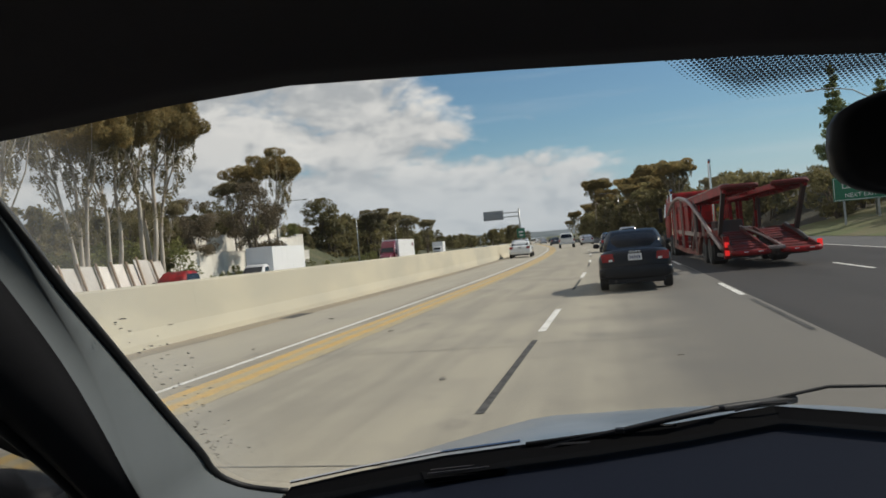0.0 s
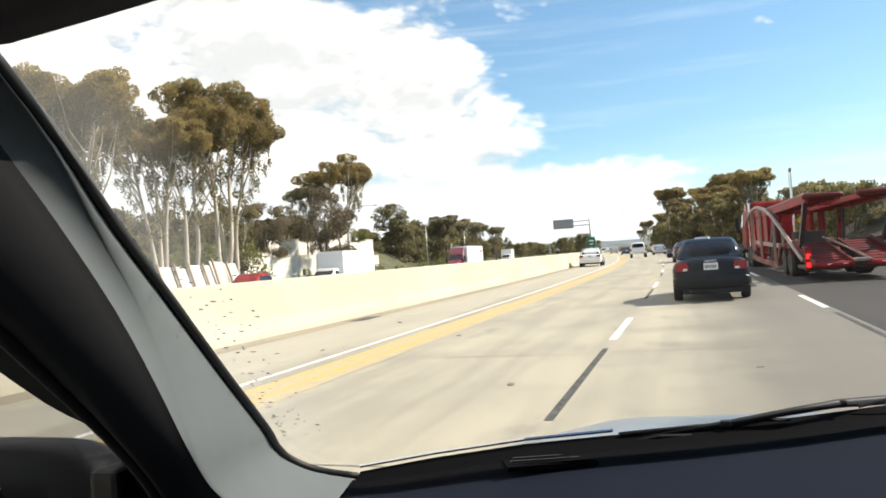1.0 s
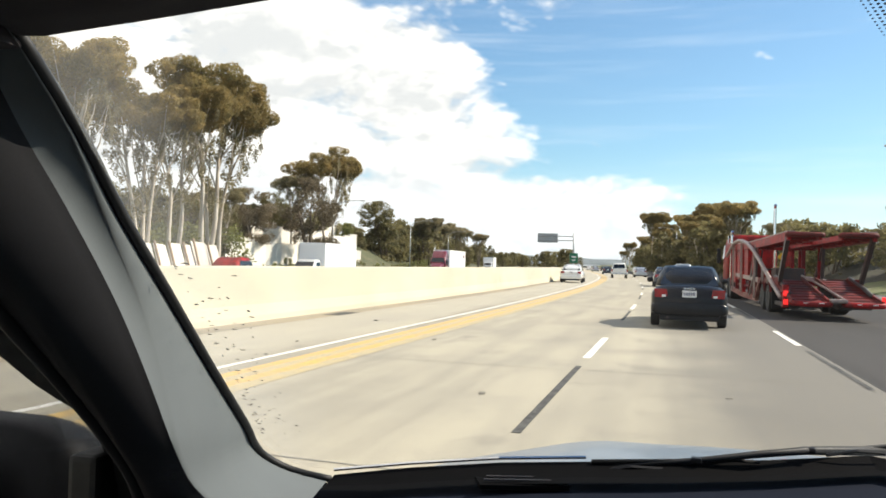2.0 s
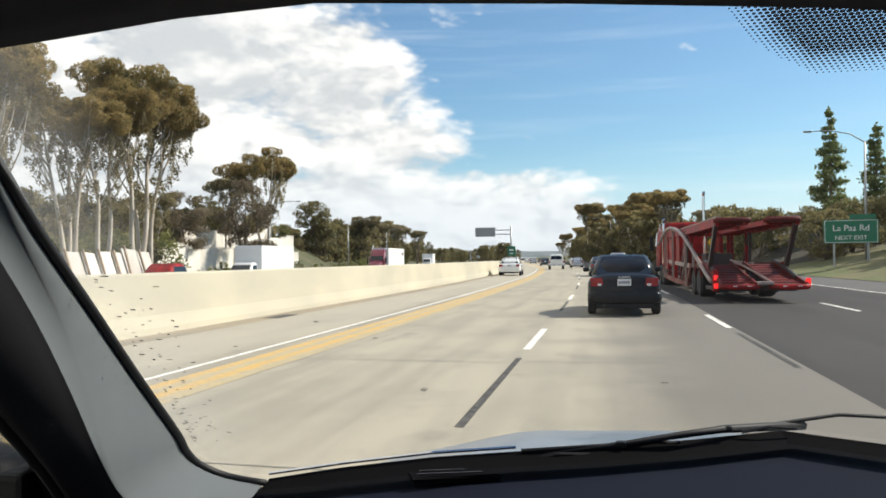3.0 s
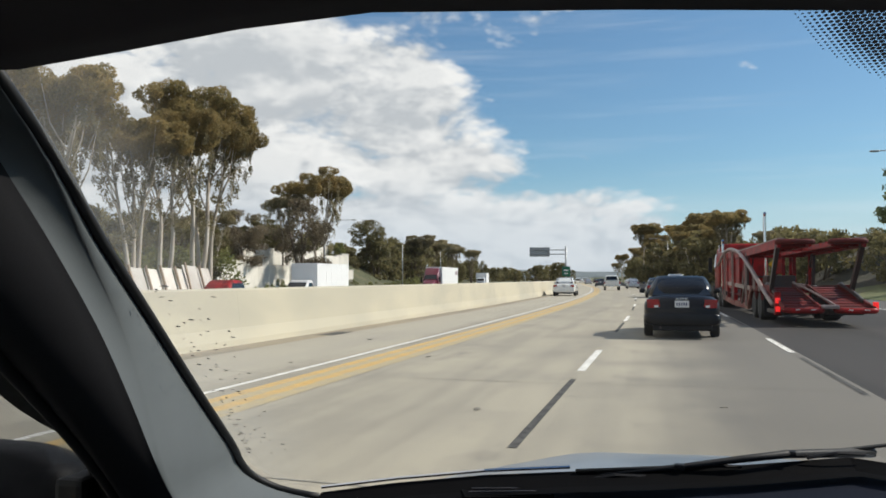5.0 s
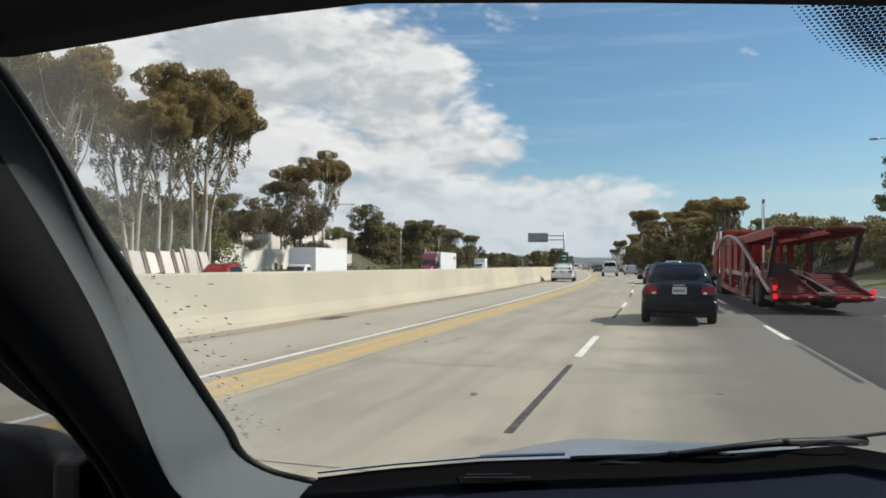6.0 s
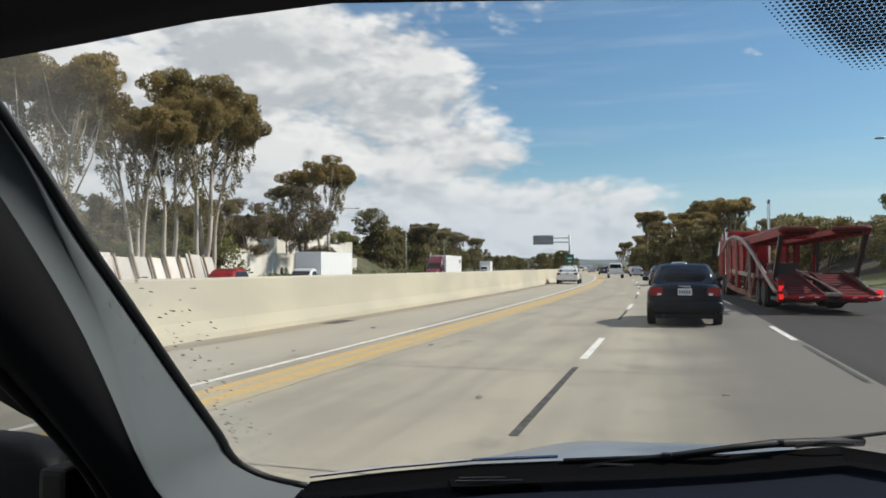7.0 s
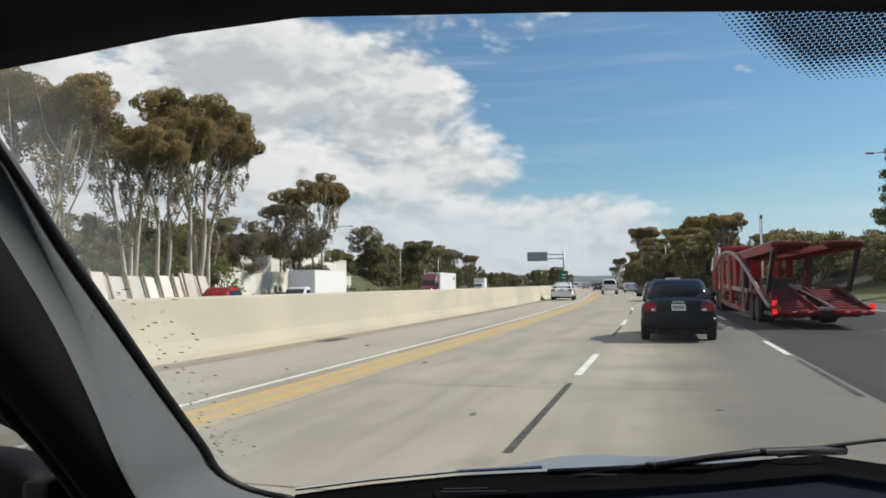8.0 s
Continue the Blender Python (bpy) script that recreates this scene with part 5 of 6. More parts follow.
# ---- trees and shrubs ----
def leaf_cloud(name, clumps, per_clump, size, mat, parent, seed, droop=0.3, hollow=0.55, label="", fray=0.11):
    """Many small leaves round clump centres (x, y, z, rx, ry, rz), denser at the clump's skin."""
    r = np.random.RandomState(seed)
    points = []
    for x, y, z, rx, ry, rz in clumps:
        count = int(per_clump * (rx * rz) / 1.6 + 20)
        v = r.normal(size=(count, 3))
        v /= np.linalg.norm(v, axis=1)[:, None]
        v *= (hollow + (1 - hollow) * r.rand(count, 1) ** 0.6) * (1 + fray * r.normal(size=(count, 1)))
        points.append(v * (rx, ry, rz) + (x, y, z))
    p = np.concatenate(points)
    count = len(p)
    a = r.normal(size=(count, 3))
    a[:, 2] -= droop
    a /= np.linalg.norm(a, axis=1)[:, None]
    b = np.cross(a, r.normal(size=(count, 3)))
    b /= np.linalg.norm(b, axis=1)[:, None] + 1e-6
    s = size * (0.6 + 0.8 * r.rand(count, 1))
    verts = np.stack([p - a * s, p + b * s * 0.42, p + a * s, p - b * s * 0.42], axis=1).reshape(-1, 3)
    data = bpy.data.meshes.new(name)
    data.vertices.add(len(verts))
    data.vertices.foreach_set("co", verts.ravel())
    data.loops.add(count * 4)
    data.loops.foreach_set("vertex_index", np.arange(count * 4))
    data.polygons.add(count)
    data.polygons.foreach_set("loop_start", np.arange(count) * 4)
    data.update(calc_edges=True)
    data.materials.append(mat)
    ob = new(name, data)
    ob.parent = parent
    return tagged(ob, label=label) if label else ob


def eucalyptus(seed, tall, label, leaves, bark, sparse=1.0, wide=1.0):
    """Pale upright stems that fork high up, a flat canopy of rounded puffs, thin hanging foliage with gaps below it."""
    r = random.Random(seed)
    tree = thing("eucalyptus_tree", label, "tree", "roadside trees")
    wood, puffs, wisps = bmesh.new(), [], []
    turn0 = r.uniform(0, math.tau)
    stems = r.choice((2, 3, 3))
    for stem in range(stems):
        heading = turn0 + stem * math.tau / stems + r.uniform(-0.5, 0.5)
        lean = r.uniform(0.06, 0.17) * wide
        top = tall * r.uniform(0.74, 0.86)
        pts, steps = [], 12
        for k in range(steps + 1):
            f = k / steps
            sway = 0.022 * tall * math.sin(f * 7 + stem * 2 + seed)
            pts.append((math.cos(heading) * (lean * top * f ** 1.3 + 0.25) + sway * f, math.sin(heading) * (lean * top * f ** 1.3 + 0.25) - sway * f, -0.4 + (top + 0.4) * f))
        tube(wood, pts, [0.21 * (1 - 0.86 * k / steps) * tall / 16 + 0.03 for k in range(steps + 1)], 7)
        # high limbs carry the canopy
        for limb in range(7):
            f = 0.58 + 0.42 * limb / 7
            base = Vector(pts[min(steps, int(f * steps))])
            turn, reach = heading + r.uniform(-1.9, 1.9), tall * r.uniform(0.07, 0.18) * wide
            tip = Vector((base.x + math.cos(turn) * reach, base.y + math.sin(turn) * reach, max(base.z + reach * r.uniform(0.3, 0.9), tall * r.uniform(0.79, 0.90))))
            mid = base.lerp(tip, 0.5) + Vector((math.cos(turn) * reach * 0.15, math.sin(turn) * reach * 0.15, -0.06 * tall * 0.5))
            tube(wood, [base, mid, tip], [0.07 * tall / 16, 0.048 * tall / 16, 0.02], 5)
            size = tall * r.uniform(0.040, 0.068)
            puffs.append((tip.x, tip.y, tip.z, size * 1.2, size * 1.2, size * 0.92))
            for _ in range(3):
                extra = size * r.uniform(0.40, 0.72)
                away = r.uniform(0, math.tau)
                puffs.append((tip.x + math.cos(away) * size * 1.15, tip.y + math.sin(away) * size * 1.25, tip.z + r.uniform(-0.35, 0.5) * size, extra * 1.2, extra * 1.2, extra))
            for _ in range(3):
                spot = base.lerp(tip, r.uniform(0.35, 1.0))
                wisps.append((spot.x + r.uniform(-0.7, 0.7), spot.y + r.uniform(-0.7, 0.7), spot.z - tall * r.uniform(0.03, 0.12), tall * r.uniform(0.012, 0.024), tall * r.uniform(0.012, 0.024), tall * r.uniform(0.03, 0.06)))
        # a few low sprays along the stem
        for _ in range(4):
            spot = Vector(pts[r.randrange(5, 9)])
            turn, reach = r.uniform(0, math.tau), tall * r.uniform(0.03, 0.08)
            tip = spot + Vector((math.cos(turn) * reach, math.sin(turn) * reach, reach * 0.7))
            tube(wood, [spot, tip], [0.035 * tall / 16, 0.012], 4)
            wisps.append((tip.x, tip.y, tip.z - 0.02 * tall, tall * 0.028, tall * 0.028, tall * r.uniform(0.03, 0.055)))
        size = tall * 0.062
        puffs.append((pts[-1][0], pts[-1][1], pts[-1][2] + 0.3, size * 1.2, size * 1.2, size))
    part("trunk", wood, bark, tree, "pale peeling trunks", smooth=True)
    leaf_cloud("crown", puffs, 2100 * sparse, 0.098 / math.sqrt(sparse), leaves, tree, seed, 0.3, 0.72, "rounded puffs of small olive leaves", 0.07)
    leaf_cloud("hanging_foliage", wisps, 330 * sparse, 0.12 / math.sqrt(sparse), leaf_grey, tree, seed + 500, 1.2, 0.1, "thin grey-green hanging leaves")
    return tree


def conifer(seed, tall, label, leaves, spread=0.17):
    r = random.Random(seed)
    tree = thing("pine_tree", label, "tree", "roadside trees")
    wood, clumps = bmesh.new(), []
    tube(wood, [(0, 0, -0.3), (0.1, 0, tall * 0.5), (0, 0, tall * 0.97)], [0.22, 0.14, 0.02], 7)
    level = tall * 0.08
    while level < tall * 0.97:
        f = level / tall
        reach = tall * spread * (1 - f) ** 0.8 * r.uniform(0.75, 1.15) + 0.25
        for k in range(5 if f < 0.8 else 3):
            turn = r.uniform(0, math.tau)
            long = reach * r.uniform(0.7, 1.1)
            tip = (math.cos(turn) * long, math.sin(turn) * long, level + long * 0.12)
            tube(wood, [(0, 0, level), tip], [0.05, 0.012], 4)
            for d in (0.45, 0.85):
                clumps.append((tip[0] * d, tip[1] * d, level + long * 0.12 * d, 0.34 * long * (1.25 - d * 0.5) + 0.12, 0.34 * long * (1.25 - d * 0.5) + 0.12, 0.16 * long + 0.22))
        level += tall * 0.052
    clumps.append((0, 0, tall * 0.98, 0.18, 0.18, 0.6))
    part("trunk", wood, bark_dark, tree, smooth=True)
    leaf_cloud("crown", clumps, 130, 0.20, leaves, tree, seed, -0.1, 0.15, "layered needle crown")
    return tree


def broadleaf(seed, tall, wide, label, leaves, name="oak_tree", low=0.22, fine=1.0):
    r = random.Random(seed)
    tree = thing(name, label, "tree", "roadside trees")
    wood, clumps = bmesh.new(), []
    for stem in range(3):
        turn = r.uniform(0, math.tau)
        lean = wide * 0.28
        tip = Vector((math.cos(turn) * lean, math.sin(turn) * lean, tall * 0.75))
        tube(wood, [(0, 0, -0.3), tip * 0.45 + Vector((0, 0, 0.05 * tall)), tip], [0.2 * tall / 8, 0.12 * tall / 8, 0.03], 6)
    for k in range(46):
        turn, f = r.uniform(0, math.tau), r.random()
        z = tall * (low + (0.93 - low) * f)
        reach = wide * 0.5 * math.sqrt(max(0.05, 1 - ((f - 0.40) / 0.66) ** 2)) * r.uniform(0.45, 1.0)
        size = wide * r.uniform(0.09, 0.17)
        x, y = math.cos(turn) * reach, math.sin(turn) * reach
        clumps.append((x, y, z, size, size, size * 0.75))
        if k % 4 == 0:
            tube(wood, [(x * 0.25, y * 0.25, z * 0.6), (x, y, z)], [0.06, 0.02], 4)
    part("trunk", wood, bark_dark, tree, smooth=True)
    leaf_cloud("crown", clumps, 190 * fine, 0.22 / math.sqrt(fine), leaves, tree, seed, 0.1, 0.35, "dense uneven crown")
    return tree


def shrub(seed, tall, wide, label, leaves):
    r = random.Random(seed)
    bush = thing("shrub", label, "shrub", "roadside shrubs")
    wood, clumps = bmesh.new(), []
    for k in range(22):
        turn, reach = r.uniform(0, math.tau), wide * 0.5 * r.random() ** 0.6
        z = tall * r.uniform(0.15, 0.9) * (1 - 0.35 * (reach / (wide * 0.5)) ** 2)
        x, y = math.cos(turn) * reach, math.sin(turn) * reach
        clumps.append((x, y, z, wide * r.uniform(0.1, 0.17), wide * r.uniform(0.1, 0.17), tall * r.uniform(0.12, 0.2)))
        tube(wood, [(x * 0.2, y * 0.2, -0.2), (x, y, z)], [0.05, 0.015], 4)
    part("stems", wood, bark_dark, bush)
    leaf_cloud("foliage", clumps, 240, 0.148, leaves, bush, seed, 0.0, 0.4)
    return bush


def plant(kinds, spots, rng, first_used=set()):
    """Puts the first of each kind, and copies after it, at (x, y, z, scale)."""
    for index, (x, y, z, scale) in enumerate(spots):
        kind = kinds[index % len(kinds)]
        where = pose(x, y, z, 0, 0, rng.uniform(0, 360)) @ Matrix.Diagonal((scale, scale, scale * rng.uniform(0.95, 1.06), 1))
        if kind.name in first_used:
            copy_thing(kind, where)
        else:
            first_used.add(kind.name)
            kind.matrix_world = where


def road(offset, y):
    return curve_x(y) + offset


rng = random.Random(11)
row = [eucalyptus(s, 16, "tall eucalyptus with pale trunks and rusty olive crown", leaf_olive, bark_pale) for s in (1, 2, 3, 4)]
plant(row, [(-43, 47.5, -0.6, 1.16), (-44.5, 52, -0.5, 1.14), (-43, 58, -0.6, 1.02), (-43.5, 63, -0.4, 1.10), (-43, 67.5, -0.5, 1.10), (-44.5, 71.5, -0.6, 1.06)], rng)
grey = [eucalyptus(s, 14, "grey-green eucalyptus with drooping foliage", leaf_grey, bark_pale, 1.1) for s in (21, 22)]
plant(grey, [(-52, 104, 1.5, 0.88), (-50, 82, 0.5, 0.72)], rng)
umbrella = [eucalyptus(29, 15, "eucalyptus with a flat brown umbrella crown", leaf_olive, bark_pale, 1.0, 1.15)]
plant(umbrella, [(-46.5, 104, 0, 1.09)], rng)
belt = [eucalyptus(s, 14, "grey-green eucalyptus in the far belt", leaf_grey, bark_dark, 0.5) for s in (23, 24)]
plant(belt, [(road(-45, 186), 186, 0.3, 0.84), (road(-46, 196), 196, 0.5, 0.98), (road(-45, 208), 208, 0, 1.06), (road(-47, 224), 224, 0, 1.08), (road(-45, 242), 242, 0, 1.08), (road(-47, 262), 262, 0, 1.05), (road(-45, 300), 300, 0, 1.1), (road(-48, 191), 191, 0.5, 0.8), (road(-48, 214), 214, 0.5, 0.85)], rng)
shaggy = [broadleaf(33, 13.5, 8.5, "shaggy grey-brown tree on a dark trunk", leaf_brown, low=0.26, fine=1.6)]
plant(shaggy, [(-45.8, 96.5, -0.4, 0.90), (-49.5, 88, 0.8, 0.72)], rng)
oaks = [broadleaf(s, 8, 7.5, "dense dark green tree beside the freeway", leaf_dark) for s in (31, 32)]
plant(oaks, [(-52, 78, 1.5, 0.8), (-55, 84, 2.4, 0.85), (-56, 91, 2.8, 0.9), (-57, 98, 3.2, 0.85), (-58, 108, 5.6, 0.85), (-59.5, 156, 6.6, 1.15), (road(-50, 178), 178, 2.5, 0.95), (road(-49, 190), 190, 1.0, 0.95), (road(-49, 203), 203, 1.0, 1.0), (road(-48, 216), 216, 0.5, 1.0), (road(-48, 232), 232, 0.5, 1.0), (road(-47, 250), 250, 0.5, 1.0), (road(-47, 275), 275, 0.5, 1.1),
             (18.2, 72, 0.4, 0.80), (21, 76, 1.1, 0.85), (24, 70, 1.8, 0.9), (22, 88, 1.2, 0.95), (26, 96, 1.6, 0.95), (21, 102, 0.8, 0.8), (25, 112, 1.5, 0.9), (27, 66, 2.4, 1.1), (26, 60, 2.2, 1.0), (29, 54, 2.8, 1.1), (30, 46, 3.0, 1.1)], rng)
pines = [conifer(s, 13, "pointed green pine behind the median wall", leaf_pine) for s in (41, 42)]
plant(pines, [(21.5, 84, 1.2, 1.05), (24.5, 80, 1.9, 0.9)], rng)
hedge = [shrub(s, 4.6, 5.2, "bushy yellow-green shrub behind the median wall", leaf_shrub) for s in (51, 52)]
plant(hedge, [(-46.5 + rng.uniform(-1, 1), y, -1.0, rng.uniform(0.9, 1.35)) for y in range(42, 76, 4)] + [(road(-43.5, y), y, -0.8, rng.uniform(0.35, 0.6)) for y in range(152, 260, 6)], rng)
back_row = [broadleaf(s, 7, 7, "olive-green tree in the belt behind the eucalyptus", leaf_shrub) for s in (61,)]
plant(back_row, [(-50 + rng.uniform(-2, 2), y, 0.2, rng.uniform(0.6, 0.85)) for y in range(41, 80, 6)], rng)
plant(oaks, [(-48, 76, 0.6, 0.7), (-58, 104, 4.4, 0.7), (-58, 113, 5.0, 0.75), (-57, 122, 5.2, 0.6), (-60, 130, 6.2, 0.6), (road(-52, 150), 150, 2.8, 0.5), (road(-54, 165), 165, 3.6, 0.6)], rng)
plant(hedge, [(road(rng.uniform(-48, -42), y), y, -0.6, rng.uniform(0.18, 0.30)) for y in range(78, 150, 5)] + [(road(rng.uniform(-60, -52), y), y, 4.0, rng.uniform(0.4, 0.6)) for y in range(100, 170, 8)], rng)
# right of the road and ahead
ahead = [eucalyptus(s, 15, "broad olive eucalyptus beside the road ahead", leaf_olive, bark_pale, 0.36) for s in (71, 72)]
plant(ahead, [(8.6, 182, 0, 1.10), (road(15, 160), 160, 0, 0.78), (-4.5, 235, 0, 1.05), (10.5, 188, 0, 0.98), (-1.5, 228, 0, 0.85), (road(17, 185), 185, 0.5, 0.8), (road(15.5, 225), 225, 0, 0.75), (road(17, 250), 250, 0.5, 0.8), (road(16, 280), 280, 0, 0.75), (road(17, 310), 310, 0, 0.8), (road(15, 345), 345, 0, 0.75), (road(16, 390), 390, 0, 0.8)], rng)
plant(grey, [(12.2, 104, 1.0, 0.50), (14.5, 110, 1.5, 0.55), (10.5, 118, 0.5, 0.5), (9.5, 112, 0.5, 0.52)], rng)
far_oaks = [broadleaf(s, 8, 7.5, "dark green tree in a belt beside the freeway", leaf_dark, low=0.05, fine=0.35) for s in (35, 36)]
plant(far_oaks, [(road(rng.uniform(-53, -46), y), y, rng.uniform(0.4, 2.0), rng.uniform(0.55, 0.8) if y < 150 else rng.uniform(0.85, 1.15)) for y in range(158, 262, 7)], rng)
plant(far_oaks, [(-60 + rng.uniform(-3, 3), y, 1.6, rng.uniform(0.75, 1.05)) for y in range(52, 104, 6)] + [(road(rng.uniform(-62, -54), y), y, 4.2, rng.uniform(0.4, 0.62)) for y in range(110, 190, 6)], rng)
plant(far_oaks, [(road(15.5 + rng.uniform(0, 6), y), y, -0.3, rng.uniform(0.85, 1.25) * (0.72 if y < 130 else 1.0)) for y in range(84, 330, 6)], rng)
plant(ahead, [(road(17.5, y), y, 0, size) for y, size in ((140, 0.8), (148, 0.95), (166, 0.8), (176, 0.92), (194, 0.85), (212, 0.9))], rng)
plant(far_oaks, [(road(-30 + rng.uniform(-20, 30), y), y, 0.0, rng.uniform(0.8, 1.2)) for y in range(420, 640, 14)] + [(road(-62 + rng.uniform(-14, 18), y), y, 0.0, rng.uniform(0.7, 1.1)) for y in range(300, 620, 10)], rng)
plant(hedge, [(road(rng.uniform(-49.5, -42.5), y), y, rng.uniform(-0.6, 0.6), rng.uniform(0.13, 0.26)) for y in range(82, 190, 3)], rng)
plant(back_row, [(road(rng.uniform(-60, -53), y), y, 5.0, rng.uniform(0.4, 0.7)) for y in range(128, 200, 8)], rng)
plant(hedge, [(-41, 31.5, -1.0, 0.52), (-42, 27.5, -1.0, 0.40), (-46, 26, -0.8, 0.45)], rng)

# ---- buildings, signs and lamps ----
def stucco_house(x, y, z, wide, deep, tall, turn, label):
    house = thing("house", label, "house", "houses on the slope", at=pose(x, y, z, 0, 0, turn))
    part("walls", boxed(-wide / 2, wide / 2, -deep / 2, deep / 2, -2, tall, bevel=0.03), stucco, house, "pale stucco walls")
    bm = bmesh.new()
    loft(bm, [[(s * (wide / 2 + 0.4), -deep / 2 - 0.4, tall), (s * (wide / 2 + 0.4), deep / 2 + 0.4, tall), (s * (wide / 2 + 0.4), 0, tall + deep * 0.22)] for s in (-1, 1)])
    part("roof", bm, roof_tile, house, "low tiled roof")
    for k in range(max(2, int(wide / 3))):
        cx = -wide / 2 + (k + 0.5) * wide / max(2, int(wide / 3))
        window = part("window", boxed(cx - 0.6, cx + 0.6, -deep / 2 - 0.03, -deep / 2 + 0.02, tall * 0.4, tall * 0.78), car_glass, house)
        part("window_frame", boxed(cx - 0.68, cx + 0.68, -deep / 2 - 0.06, -deep / 2 - 0.03, tall * 0.36, tall * 0.40), sticker, window)
    return house


stucco_house(-61, 99, 3.4, 9, 7, 3.0, 60, "pale stucco house above the slope walls")
stucco_house(-88, 58, 1.0, 7, 8, 2.6, 80, "white house with grey roof beyond the trees")
# stepped pale walls on the brushy slope
rng = random.Random(8)
for index, (offset, start, count, low, rise) in enumerate(((-46.6, 80, 15, 1.0, 2.2), (-50.6, 94, 14, 3.4, 2.3), (-55.5, 104, 12, 5.8, 1.9))):
    terrace = thing("slope_wall", "pale cream retaining wall stepped up the slope", "retaining wall", kind="structure")
    for k in range(count):
        y = start + k * 3.4
        top = low + rise + rng.choice((0.0, 0.0, 0.35, -0.3))
        part("wall_panel", boxed(curve_x(y) + offset - 0.35, curve_x(y) + offset, y, y + 3.36, -2.0, top, bevel=0.03), pale_wall, terrace)
        part("wall_cap", boxed(curve_x(y) + offset - 0.41, curve_x(y) + offset + 0.06, y, y + 3.36, top, top + 0.10, bevel=0.015), slab_pale, terrace)


def street_lamp(x, y, z, tall, reach, label):
    lamp = thing("street_lamp", label, "street lamp", "street lamps", at=pose(x, y, z))
    part("base", boxed(-0.22, 0.22, -0.22, 0.22, -0.3, 0.15, bevel=0.03), stucco, lamp, "concrete foot")
    bm = bmesh.new()
    tube(bm, [(0, 0, 0.1), (0, 0, tall)], [0.11, 0.06], 10)
    part("pole", bm, galvanised, lamp, smooth=True)
    bm = bmesh.new()
    tube(bm, [(0, 0, tall - 0.1), (reach * 0.25, 0, tall + 0.55), (reach * 0.6, 0, tall + 0.85), (reach, 0, tall + 0.85)], [0.05, 0.045, 0.04, 0.035], 8)
    part("arm", bm, galvanised, lamp, smooth=True)
    bm = bmesh.new()
    loft(bm, [rounded_ring(v, 0.15 * f, -0.09 * f, 0.06 * f, 3, 12) for v, f in ((-0.32, 0.5), (-0.2, 1.0), (0.2, 1.0), (0.34, 0.6))])
    bmesh.ops.rotate(bm, matrix=Matrix.Rotation(radians(90), 3, "Z"), verts=bm.verts)
    bmesh.ops.translate(bm, vec=(reach, 0, tall + 0.85), verts=bm.verts)
    part("lamp_head", bm, galvanised, lamp, smooth=True)
    return lamp


street_lamp(18.8, 64.0, 0.8, 9.0, -3.9, "galvanised street lamp on the grass bank")
street_lamp(road(15.5, 200), 200, 0.3, 10.0, -4.0, "galvanised street lamp beside the road ahead")
for y in (99, 147, 195):
    street_lamp(road(-40.6, y), y, -1.2, 9.6, 4.2, "galvanised street lamp beside the opposite roadway")


def lettering(text, x, z, size, parent):
    data = bpy.data.curves.new("lettering", "FONT")
    data.body, data.size, data.extrude, data.align_x = text, size, 0.004, "CENTER"
    data.materials.append(sign_white)
    ob = new("lettering", data)
    ob.parent = parent
    ob.matrix_basis = pose(x, -0.05, z, 90, 0, 0)
    return ob


exit_sign = thing("exit_sign", "green exit sign with white lettering on posts", "road sign", at=pose(17.2, 62, 0.35, 0, 0, -8) @ Matrix.Diagonal((0.85, 0.85, 0.85, 1)))
part("panel", boxed(-2.1, 2.1, -0.04, 0.0, 2.2, 4.2, bevel=0.015), sign_green, exit_sign, "green panel")
bm = bmesh.new()
for x0, x1, z0, z1 in ((-2.02, 2.02, 4.10, 4.14), (-2.02, 2.02, 2.26, 2.30), (-2.02, -1.98, 2.26, 4.14), (1.98, 2.02, 2.26, 4.14)):
    box(bm, x0, x1, -0.046, -0.039, z0, z1)
part("border", bm, sign_white, exit_sign)
part("exit_tab", boxed(-0.1, 1.9, -0.04, 0.0, 4.22, 4.62, bevel=0.01), sign_green, exit_sign)
lettering("La Paz Rd", 0, 3.25, 0.72, exit_sign)
lettering("NEXT EXIT", 0, 2.50, 0.50, exit_sign)
for x in (-1.3, 1.3):
    part("post", boxed(x - 0.08, x + 0.08, 0.0, 0.16, -0.6, 4.2), galvanised, exit_sign)

warning = thing("warning_sign", "yellow diamond warning sign on a post", "road sign", at=pose(road(15.0, 96), 96, 0.2))
part("panel", boxed(-0.55, 0.55, -0.02, 0.0, -0.55, 0.55, bevel=0.01, turn=Matrix.Translation((0, 0, 2.8)) @ Matrix.Rotation(radians(45), 4, "Y")), sign_yellow, warning, "yellow diamond")
bm = bmesh.new()
tube(bm, [(-0.05, -0.03, 2.45), (-0.05, -0.03, 2.85), (0.12, -0.03, 3.05), (0.12, -0.03, 3.2)], 0.045, 6)
part("symbol", bm, tar, warning)
part("post", boxed(-0.05, 0.05, 0.0, 0.1, -0.5, 2.9), galvanised, warning)

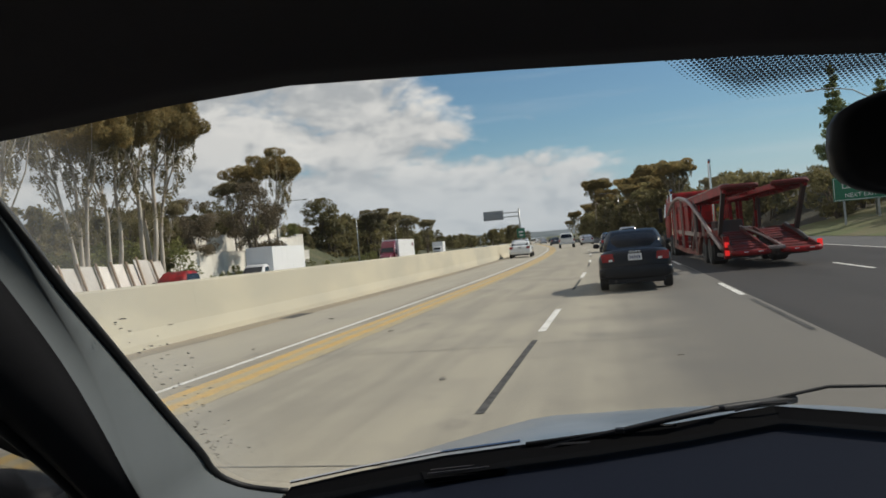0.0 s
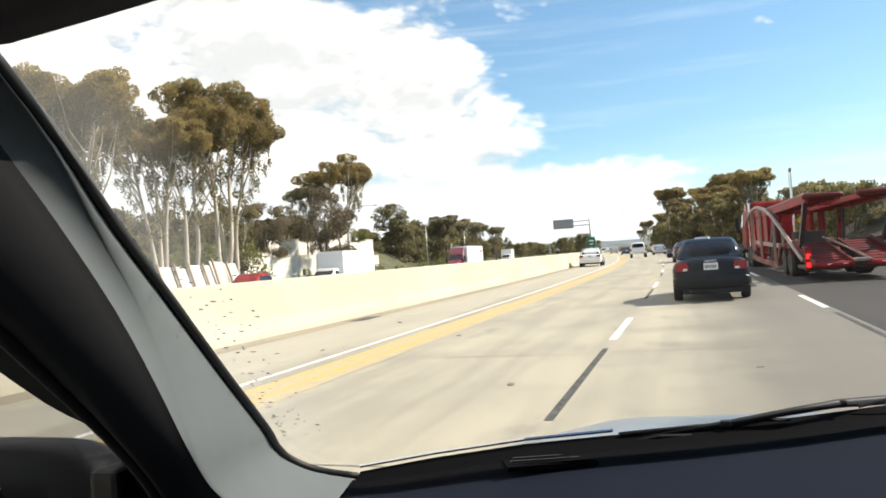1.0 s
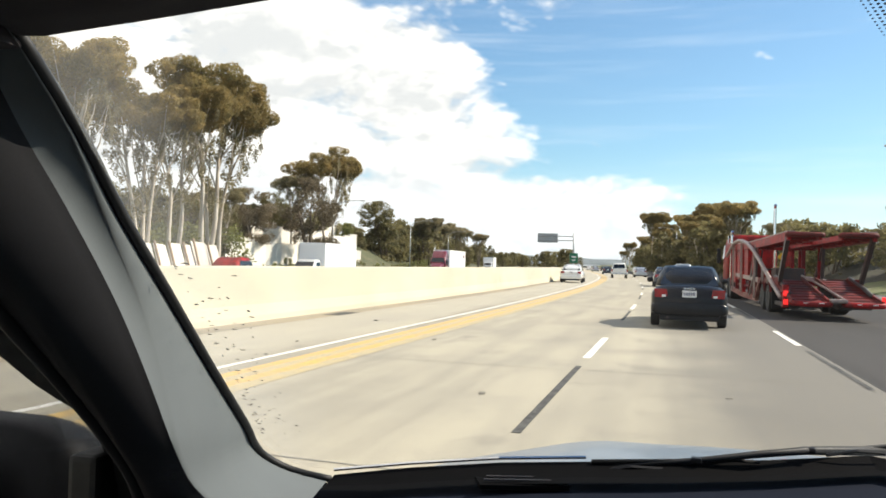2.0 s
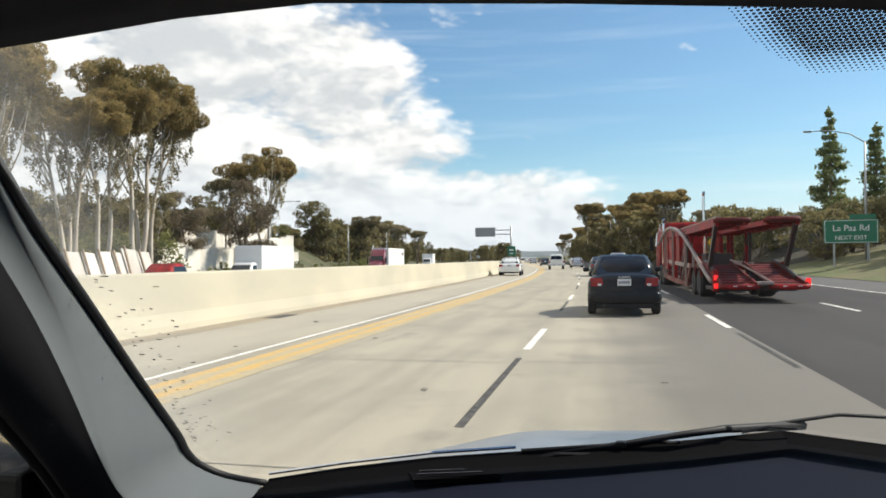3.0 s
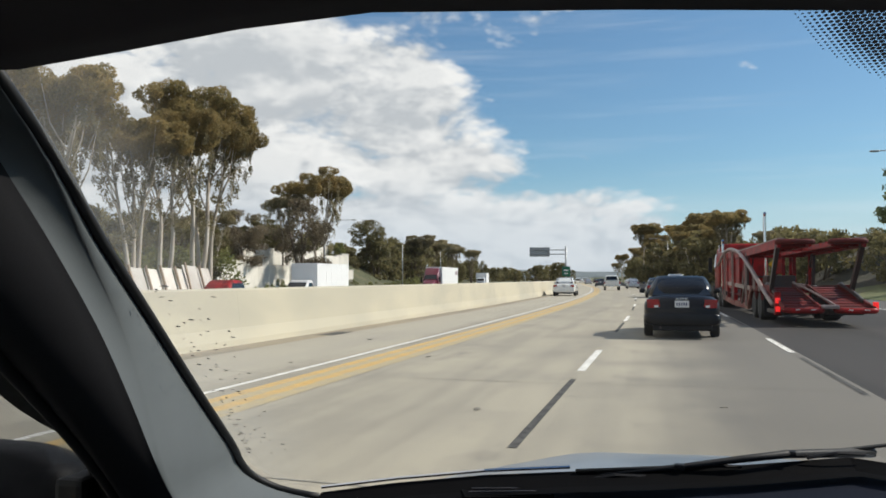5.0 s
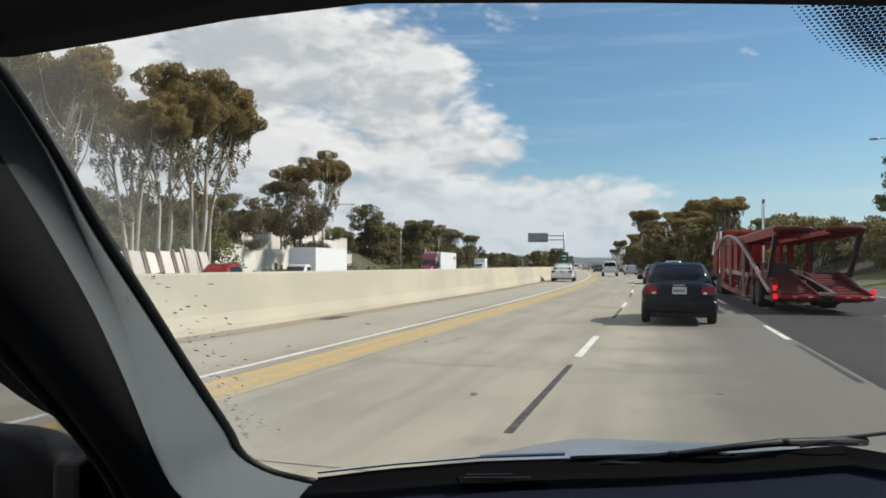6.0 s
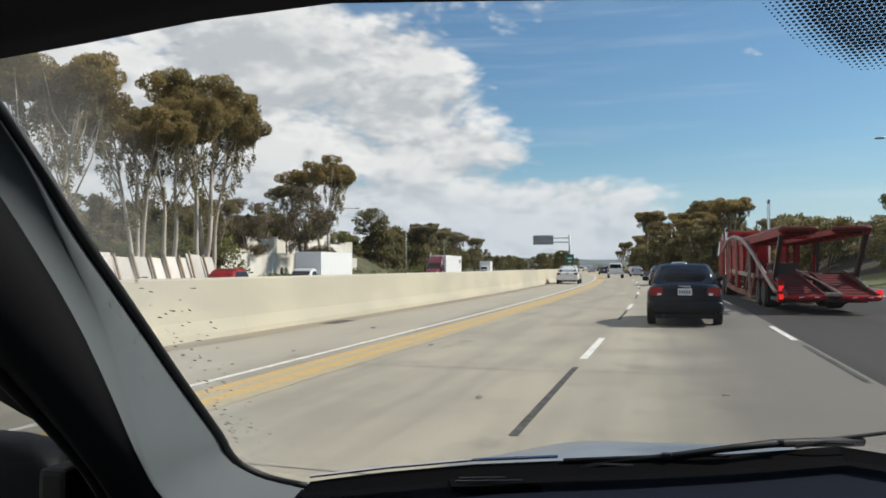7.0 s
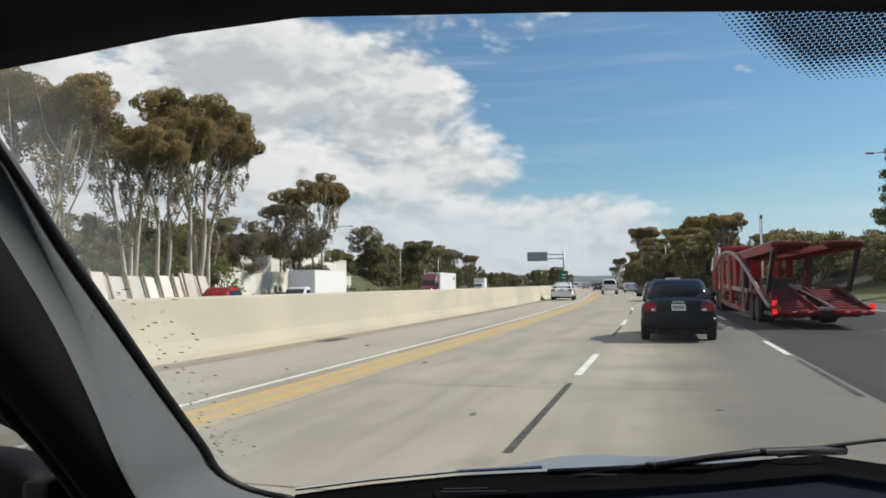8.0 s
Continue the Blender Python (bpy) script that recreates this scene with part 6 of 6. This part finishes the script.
gantry = thing("overhead_sign", "grey back of an overhead sign on a tall pole", "road sign", at=pose(road(-8.9, 232), 232, -0.6, 0, 0, 6))
bm = bmesh.new()
tube(bm, [(0, 0, 0), (0, 0, 11.4)], [0.32, 0.24], 12)
part("pole", bm, galvanised, gantry, smooth=True)
for z in (9.2, 10.4):
    bm = bmesh.new()
    tube(bm, [(0, 0, z), (-10.5, 0, z)], 0.14, 8)
    part("arm", bm, galvanised, gantry)
part("panel", boxed(-10.4, -4.6, 0.14, 0.2, 8.5, 11.2, bevel=0.02), galvanised, gantry, "grey sign back")
for k in range(5):
    part("stiffener", boxed(-10.2 + k * 1.35, -10.1 + k * 1.35, 0.02, 0.14, 8.5, 11.2), galvanised, gantry)
for k in range(3):
    part("rail", boxed(-10.4, -4.6, 0.06, 0.14, 8.8 + k * 0.95, 8.9 + k * 0.95), galvanised, gantry)
guide = thing("guide_sign", "small green guide sign on the median", "road sign", at=pose(road(-9.0, 180), 180, 0.0, 0, 0, 6))
part("panel", boxed(-0.9, 0.9, -0.03, 0.0, 2.0, 4.2, bevel=0.01), sign_green, guide)
part("post", boxed(-0.08, 0.08, 0.0, 0.14, -0.3, 4.2), galvanised, guide)
bm = bmesh.new()
box(bm, -0.5, 0.5, -0.036, -0.029, 3.2, 3.5)
box(bm, -0.4, 0.4, -0.036, -0.029, 2.5, 2.75)
part("bars", bm, sign_white, guide)

# low hazy hills at the end of the view
for index, (centre, far, wide, tall) in enumerate(((-190, 1250, 520, 15), (-520, 1500, 700, 26), (260, 1600, 800, 24))):
    bm = bmesh.new()
    rows = []
    for d, h in ((0, 0.0), (120, 0.55), (260, 0.9), (420, 1.0), (700, 0.8)):
        rows.append([(centre + wide * u, far + d, 4 + tall * h * (1 - u * u) * (0.75 + 0.35 * noise.noise((u * 4 + index * 7, d * 0.01, 0)))) for u in (k / 20 - 1 for k in range(41))])
    quads(bm, rows)
    tagged(part("backdrop_hill", bm, hill_mat, smooth=True), "low hazy wooded hill in the distance", "hill", "", "structure")
